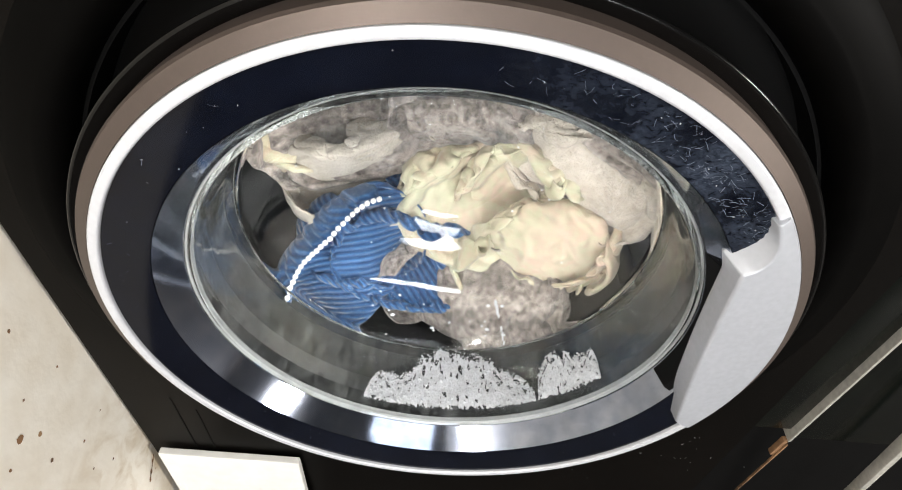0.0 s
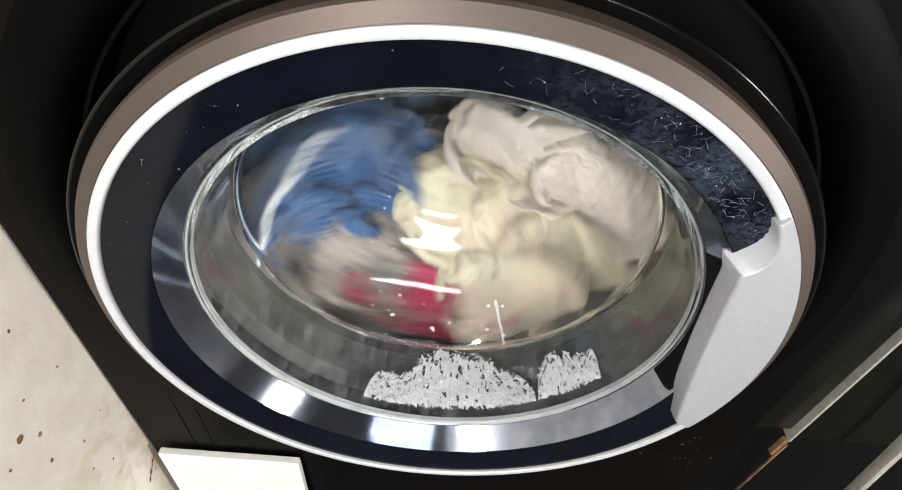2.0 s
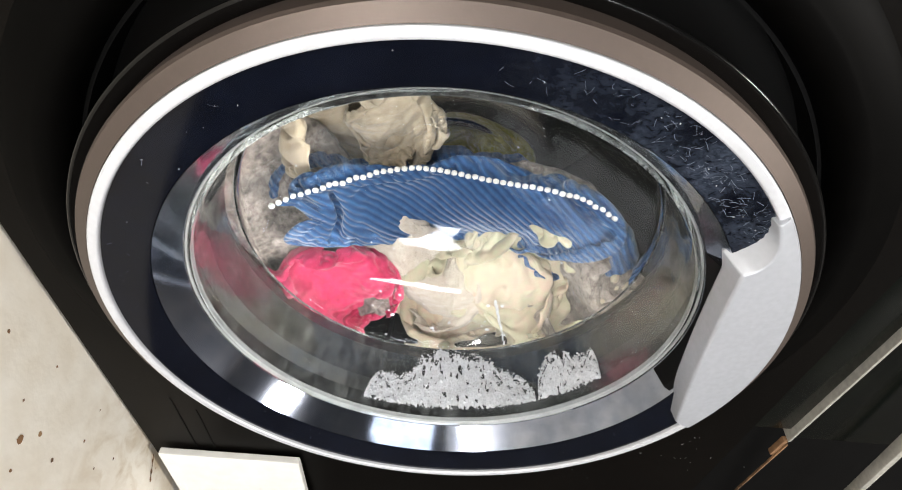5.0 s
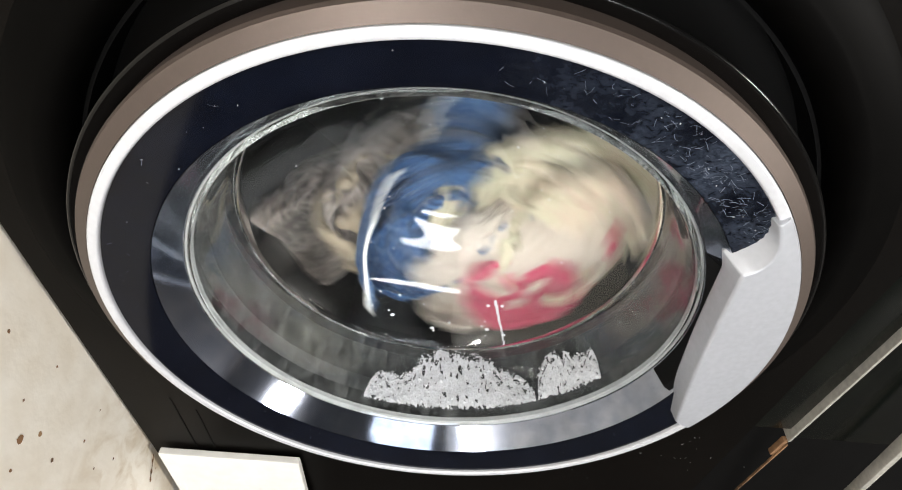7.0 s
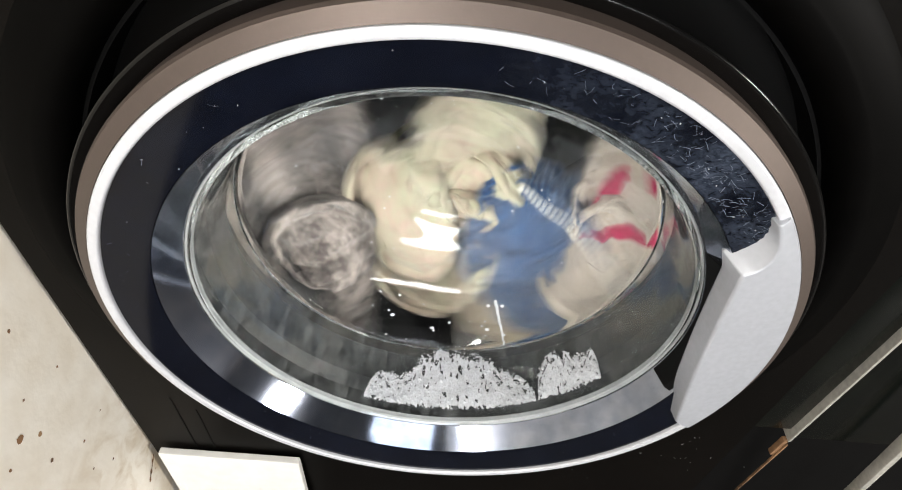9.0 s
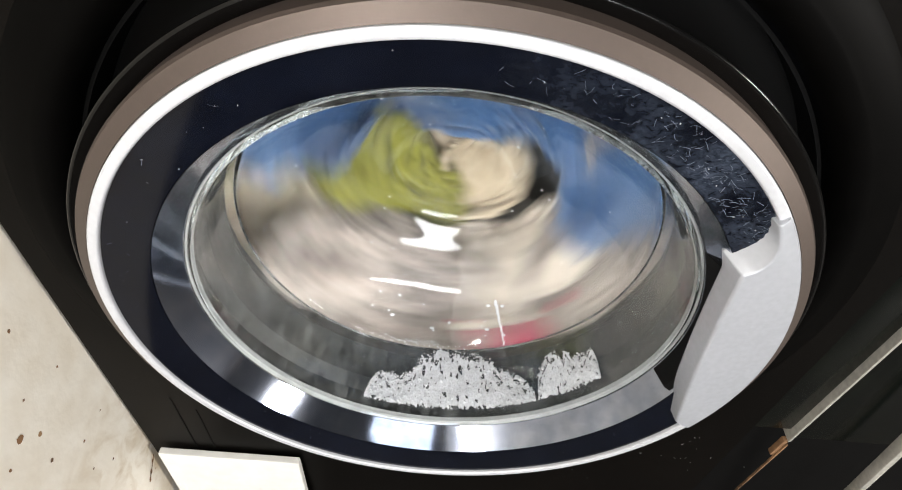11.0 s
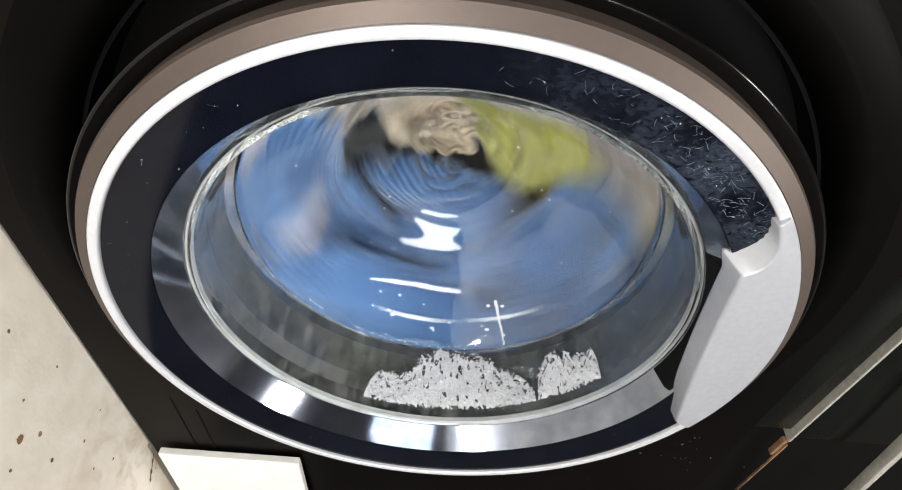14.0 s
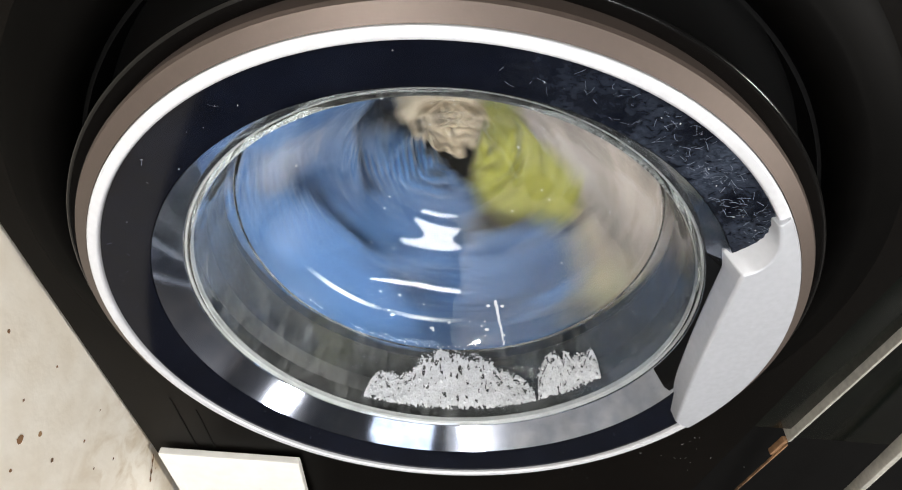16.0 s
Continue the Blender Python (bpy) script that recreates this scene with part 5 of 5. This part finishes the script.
    taupe_tumble = [
        (0, pose(-0.006, 0.218, -0.045 + Z0, -7, 0, 1)), (0.5, pose(0.000, 0.218, -0.045 + Z0, -7, -0, -0)),
        (0.6, pose(0.001, 0.218, -0.045 + Z0, -7, 2, -0)), (0.7, pose(0.008, 0.218, -0.045 + Z0, -8, 20, -4)),
        (0.8, pose(0.023, 0.217, -0.047 + Z0, -11, 47, -11)), (0.9, pose(-0.009, 0.255, -0.081 + Z0, -41, 70, -38)),
        (1, pose(-0.153, 0.173, -0.059 + Z0, -142, 72, -113)), (1.1, pose(-0.151, 0.171, -0.049 + Z0, -166, 49, -141)),
        (1.2, pose(0.037, 0.259, -0.063 + Z0, -169, 25, 179)), (1.3, pose(0.051, 0.208, -0.057 + Z0, -171, -2, 171)),
        (1.4, pose(0.080, 0.185, -0.082 + Z0, -165, -27, 159)), (1.5, pose(0.073, 0.190, -0.078 + Z0, -158, -53, 150)),
        (1.6, pose(0.039, 0.231, -0.132 + Z0, -108, -65, 103)), (1.7, pose(0.028, 0.214, -0.152 + Z0, -59, -57, 49)),
        (1.8, pose(0.016, 0.197, -0.171 + Z0, -44, -35, 25)), (1.9, pose(-0.006, 0.177, -0.172 + Z0, -36, -13, 10)),
        (2, pose(-0.095, 0.175, -0.142 + Z0, -29, 15, 13)), (2.1, pose(-0.132, 0.173, -0.099 + Z0, -25, 40, 10)),
        (2.2, pose(-0.133, 0.160, -0.070 + Z0, -30, 65, -3)), (2.3, pose(-0.146, 0.161, -0.033 + Z0, -122, 83, -95)),
        (2.4, pose(-0.130, 0.175, -0.033 + Z0, -169, 59, -148)), (2.5, pose(-0.074, 0.206, -0.030 + Z0, -174, 33, -165)),
        (2.6, pose(0.051, 0.212, -0.042 + Z0, -173, 7, 173)), (2.7, pose(0.093, 0.186, -0.064 + Z0, -169, -18, 161)),
        (2.8, pose(0.088, 0.170, -0.108 + Z0, -154, -42, 146)), (2.9, pose(0.079, 0.243, -0.153 + Z0, -121, -54, 109)),
        (3, pose(0.110, 0.228, -0.068 + Z0, -52, -75, 32)), (3.1, pose(0.100, 0.214, -0.045 + Z0, -12, -52, -7)),
        (3.2, pose(0.090, 0.199, -0.022 + Z0, -4, -25, -13)), (3.3, pose(0.084, 0.201, -0.032 + Z0, -5, 2, -14)),
        (3.4, pose(0.092, 0.189, -0.057 + Z0, -11, 26, -20)), (3.5, pose(0.131, 0.161, -0.072 + Z0, -17, 42, -36)),
        (3.6, pose(0.080, 0.267, -0.152 + Z0, -43, 41, -49)), (3.7, pose(-0.023, 0.269, -0.135 + Z0, -39, 50, -28)),
        (3.8, pose(-0.126, 0.271, -0.117 + Z0, -42, 54, -9)), (4, pose(-0.130, 0.258, -0.113 + Z0, -41, 55, -7)),
        (6.4, pose(-0.127, 0.261, -0.116 + Z0, -42, 54, -9)), (6.5, pose(-0.127, 0.261, -0.116 + Z0, -39, 52, -6)),
        (6.6, pose(-0.143, 0.178, -0.096 + Z0, -27, 45, 10)), (6.7, pose(-0.114, 0.223, -0.123 + Z0, -27, 27, 11)),
        (6.8, pose(-0.086, 0.268, -0.149 + Z0, -30, 3, 18)), (6.9, pose(-0.101, 0.274, -0.138 + Z0, -29, -21, 33)),
        (7, pose(-0.116, 0.279, -0.127 + Z0, -36, -44, 52)), (7.1, pose(-0.081, 0.203, -0.028 + Z0, -33, -82, 46)),
        (7.2, pose(-0.126, 0.173, -0.049 + Z0, -156, -69, 180)), (7.3, pose(-0.132, 0.163, -0.064 + Z0, -165, -43, -166)),
        (7.4, pose(-0.116, 0.166, -0.087 + Z0, -164, -16, -163)), (7.5, pose(-0.102, 0.238, -0.139 + Z0, -152, 8, -153)),
        (7.6, pose(-0.020, 0.217, -0.048 + Z0, -170, 42, -170)), (7.7, pose(-0.069, 0.199, -0.061 + Z0, -153, 68, -143)),
        (7.8, pose(-0.126, 0.171, -0.056 + Z0, -53, 78, -30)), (7.9, pose(-0.116, 0.257, -0.127 + Z0, -41, 50, -9)),
        (8, pose(-0.085, 0.242, -0.087 + Z0, -16, 25, 8)), (8.1, pose(-0.130, 0.173, -0.039 + Z0, -7, -4, 24)),
        (8.2, pose(-0.137, 0.165, -0.048 + Z0, -10, -32, 30)), (8.3, pose(-0.132, 0.169, -0.052 + Z0, -18, -60, 40)),
        (8.4, pose(-0.127, 0.166, -0.068 + Z0, -88, -78, 111)), (8.5, pose(-0.136, 0.179, -0.105 + Z0, -139, -57, 173)),
        (8.6, pose(-0.133, 0.176, -0.109 + Z0, -155, -32, -166)), (8.7, pose(-0.138, 0.173, -0.089 + Z0, -163, -4, -154)),
        (8.8, pose(-0.116, 0.189, -0.127 + Z0, -153, 22, -144)), (8.9, pose(-0.105, 0.195, -0.136 + Z0, -139, 46, -125)),
        (9, pose(-0.133, 0.176, -0.109 + Z0, -105, 68, -77)), (9.1, pose(-0.084, 0.177, -0.139 + Z0, -48, 54, -25)),
        (9.2, pose(-0.035, 0.178, -0.168 + Z0, -38, 25, -11)),
    ]
    beige_tumble = [
        (0, pose(-0.124, 0.249, -0.042 + Z0, -7, 1, 22)), (0.5, pose(-0.054, 0.286, -0.075 + Z0, -12, 1, 9)),
        (0.6, pose(-0.040, 0.294, -0.082 + Z0, -13, 3, 6)), (0.7, pose(-0.026, 0.302, -0.088 + Z0, -15, 20, -1)),
        (0.8, pose(-0.012, 0.309, -0.095 + Z0, -22, 45, -14)), (0.9, pose(-0.002, 0.307, -0.097 + Z0, -47, 68, -44)),
        (1, pose(0.007, 0.305, -0.099 + Z0, -123, 70, -126)), (1.1, pose(0.016, 0.303, -0.101 + Z0, -154, 49, -162)),
        (1.2, pose(0.026, 0.300, -0.103 + Z0, -161, 24, -176)), (1.3, pose(0.035, 0.298, -0.105 + Z0, -162, -1, 173)),
        (1.4, pose(0.045, 0.296, -0.107 + Z0, -160, -27, 163)), (1.5, pose(0.054, 0.294, -0.109 + Z0, -150, -51, 146)),
        (1.6, pose(0.056, 0.292, -0.105 + Z0, -114, -70, 106)), (1.7, pose(0.058, 0.291, -0.101 + Z0, -44, -65, 31)),
        (1.8, pose(0.060, 0.289, -0.097 + Z0, -22, -42, 5)), (1.9, pose(0.062, 0.287, -0.093 + Z0, -16, -17, -6)),
        (2, pose(0.064, 0.286, -0.089 + Z0, -15, 9, -14)), (2.1, pose(0.067, 0.284, -0.085 + Z0, -18, 36, -22)),
        (2.2, pose(0.069, 0.282, -0.082 + Z0, -29, 61, -37)), (2.3, pose(0.066, 0.252, -0.058 + Z0, -98, 80, -109)),
        (2.4, pose(0.064, 0.221, -0.035 + Z0, -169, 61, 180)), (2.5, pose(0.133, 0.191, -0.109 + Z0, -153, 36, 168)),
        (2.6, pose(0.108, 0.222, -0.127 + Z0, -155, 11, 162)), (2.7, pose(0.084, 0.253, -0.144 + Z0, -151, -14, 155)),
        (2.8, pose(0.059, 0.285, -0.162 + Z0, -139, -35, 140)), (2.9, pose(0.029, 0.281, -0.150 + Z0, -119, -58, 118)),
        (3, pose(-0.000, 0.277, -0.138 + Z0, -67, -63, 64)), (3.1, pose(-0.030, 0.273, -0.127 + Z0, -32, -46, 30)),
        (3.2, pose(-0.059, 0.269, -0.115 + Z0, -21, -21, 19)), (3.3, pose(-0.089, 0.265, -0.103 + Z0, -18, 5, 15)),
        (3.4, pose(-0.081, 0.258, -0.090 + Z0, -18, 29, 5)), (3.5, pose(-0.073, 0.252, -0.078 + Z0, -19, 46, -1)),
        (3.6, pose(-0.065, 0.245, -0.065 + Z0, -18, 55, -5)), (3.7, pose(-0.057, 0.239, -0.052 + Z0, -15, 56, -3)),
        (4, pose(-0.071, 0.235, -0.049 + Z0, -14, 56, -0)), (6.3, pose(-0.091, 0.223, -0.054 + Z0, -16, 56, 2)),
        (6.4, pose(-0.090, 0.219, -0.051 + Z0, -15, 56, 2)), (6.5, pose(-0.089, 0.216, -0.048 + Z0, -13, 54, 4)),
        (6.6, pose(-0.097, 0.199, -0.053 + Z0, -12, 44, 8)), (6.7, pose(-0.111, 0.191, -0.063 + Z0, -12, 26, 14)),
        (6.8, pose(-0.116, 0.167, -0.088 + Z0, -16, 1, 21)), (6.9, pose(-0.109, 0.183, -0.133 + Z0, -28, -21, 35)),
        (7, pose(-0.074, 0.249, -0.155 + Z0, -44, -42, 50)), (7.1, pose(-0.045, 0.256, -0.155 + Z0, -75, -59, 82)),
        (7.2, pose(-0.016, 0.264, -0.154 + Z0, -122, -55, 131)), (7.3, pose(0.014, 0.272, -0.154 + Z0, -144, -35, 155)),
        (7.4, pose(0.043, 0.279, -0.154 + Z0, -150, -10, 166)), (7.5, pose(0.072, 0.287, -0.154 + Z0, -148, 16, 174)),
        (7.6, pose(0.050, 0.280, -0.135 + Z0, -148, 40, -168)), (7.7, pose(0.028, 0.273, -0.116 + Z0, -131, 63, -140)),
        (7.8, pose(0.006, 0.266, -0.097 + Z0, -61, 72, -60)), (7.9, pose(-0.016, 0.259, -0.078 + Z0, -20, 51, -13)),
        (8, pose(-0.038, 0.252, -0.059 + Z0, -10, 24, 2)), (8.1, pose(-0.005, 0.241, -0.068 + Z0, -11, -5, 2)),
        (8.2, pose(0.027, 0.229, -0.077 + Z0, -15, -33, 4)), (8.3, pose(0.060, 0.217, -0.086 + Z0, -30, -61, 17)),
        (8.4, pose(0.092, 0.206, -0.095 + Z0, -104, -73, 89)), (8.5, pose(0.125, 0.194, -0.104 + Z0, -149, -50, 130)),
        (8.6, pose(0.101, 0.204, -0.073 + Z0, -166, -27, 156)), (8.7, pose(0.078, 0.213, -0.042 + Z0, -173, 1, 167)),
        (8.8, pose(-0.124, 0.196, -0.119 + Z0, -155, 22, -143)), (8.9, pose(-0.073, 0.188, -0.156 + Z0, -133, 44, -127)),
        (9, pose(0.068, 0.179, -0.158 + Z0, -84, 58, -98)), (9.1, pose(0.146, 0.179, -0.090 + Z0, -29, 51, -54)),
        (9.2, pose(0.121, 0.217, -0.056 + Z0, -11, 26, -26)),
    ]
    olive_tumble = [
        (0, pose(-0.015, 0.356, -0.145 + Z0, -26, 1, 3)), (0.5, pose(-0.016, 0.354, -0.145 + Z0, -26, 1, 3)),
        (0.7, pose(-0.016, 0.353, -0.145 + Z0, -28, 19, -6)), (0.9, pose(-0.016, 0.352, -0.145 + Z0, -62, 60, -55)),
        (1.1, pose(-0.017, 0.351, -0.144 + Z0, -142, 44, -148)), (1.3, pose(-0.017, 0.350, -0.144 + Z0, -154, -3, -178)),
        (1.5, pose(-0.017, 0.348, -0.144 + Z0, -138, -49, 149)), (1.7, pose(-0.018, 0.347, -0.144 + Z0, -54, -57, 52)),
        (1.9, pose(-0.018, 0.346, -0.144 + Z0, -27, -13, 10)), (2.1, pose(-0.018, 0.345, -0.144 + Z0, -32, 35, -16)),
        (2.3, pose(-0.018, 0.344, -0.144 + Z0, -96, 64, -93)), (2.5, pose(-0.019, 0.343, -0.144 + Z0, -150, 29, -161)),
        (2.7, pose(-0.019, 0.342, -0.144 + Z0, -153, -19, 174)), (2.9, pose(-0.019, 0.341, -0.143 + Z0, -118, -60, 125)),
        (3.1, pose(-0.020, 0.340, -0.143 + Z0, -37, -44, 32)), (3.3, pose(-0.020, 0.339, -0.143 + Z0, -26, 3, 3)),
        (3.5, pose(-0.020, 0.338, -0.143 + Z0, -35, 41, -21)), (3.7, pose(-0.021, 0.337, -0.143 + Z0, -42, 49, -30)),
        (6.4, pose(-0.025, 0.323, -0.141 + Z0, -41, 50, -29)), (6.6, pose(-0.025, 0.322, -0.141 + Z0, -33, 39, -18)),
        (6.8, pose(-0.026, 0.321, -0.141 + Z0, -25, -1, 5)), (7, pose(-0.026, 0.320, -0.141 + Z0, -40, -48, 37)),
        (7.2, pose(-0.026, 0.319, -0.141 + Z0, -126, -58, 136)), (7.4, pose(-0.027, 0.318, -0.141 + Z0, -154, -13, 179)),
        (7.6, pose(-0.027, 0.317, -0.141 + Z0, -148, 37, -154)), (7.8, pose(-0.027, 0.316, -0.141 + Z0, -74, 64, -67)),
        (8, pose(-0.028, 0.315, -0.140 + Z0, -27, 22, -6)), (8.2, pose(-0.028, 0.314, -0.140 + Z0, -29, -29, 21)),
        (8.4, pose(-0.028, 0.313, -0.140 + Z0, -92, -65, 97)), (8.6, pose(-0.029, 0.311, -0.140 + Z0, -151, -27, 171)),
        (8.8, pose(-0.029, 0.310, -0.140 + Z0, -152, 26, -161)), (9, pose(-0.029, 0.309, -0.140 + Z0, -94, 65, -88)),
        (9.1, pose(0.044, 0.236, -0.044 + Z0, -14, 59, -19)), (9.2, pose(-0.010, 0.278, -0.079 + Z0, -15, 28, -5)),
    ]
    held = {}
    for thing, rows, lag in ((blue, blue_tumble, BLUE_LAG), (pink, pink_tumble, 0), (green, green_tumble, 0), (cream, cream_tumble, 0),
                             (taupe, taupe_tumble, 0), (beige, beige_tumble, 0), (olive, olive_tumble, 0)):
        path = []
        ahead = {pink: -0.014, taupe: 0.014}.get(thing, 0.0)
        for t, m in rows:
            p = m.translation
            m = m.copy()
            m.translation = (p.x * 1.12 + 0.007, p.y + 0.028 + ahead, (p.z - Z0) * 1.08 + Z0 - 0.008)
            path.append((t, m))
        start = path[0][1]
        rest = [m for t, m in path if t <= 4.0][-1]
        path = [(0.0, start), (0.5, start)] + [r for r in path if 0.5 < r[0] < 3.7] + [(3.7, rest), (6.4, rest)] + [r for r in path if r[0] > 6.4]
        held[thing] = (start, rest, path)
        walk(thing, path + spin_rows(path[-1], lag))
    for piece, thing, pa, pb, first, still in MOVES:
        start, rest, path = held[thing]
        first, still = UP @ first, UP @ still

        def drift(t, fixed, f):
            """Between a fixed place in the machine and the place in the tumbling bundle, seen from the bundle."""
            k = max(i for i in range(len(path) - 1) if path[i][0] <= t + 0.001)
            (t0, m0), (t1, m1) = path[k], path[k + 1]
            now = m0.lerp(m1, min(1.0, max(0.0, (t - t0) / (t1 - t0))))
            return round(t, 2), now.inverted() @ fixed.lerp(now @ pa, f)

        rows = [(0.0, start.inverted() @ first)]
        rows += [drift(0.5 + 0.1 * i, first, i / 6) for i in range(7)]
        rows += [drift(3.0 + 0.1 * i, still, max(0.0, 1 - i / 5)) for i in range(8)]
        rows += [drift(6.4 + 0.1 * i, still, i / 8) for i in range(9)] + [(9.2, pa)]
        rows += [(9.2 + 0.15 * i, pa.lerp(pb, i / 6)) for i in range(1, 7)] + [(16.0, pb)]
        walk(piece, rows)
    walk(drum, [(0.1 * i, pose(0, 0, Z0, 0, drum_turn(0.1 * i), 0)) for i in range(161)])


motions()
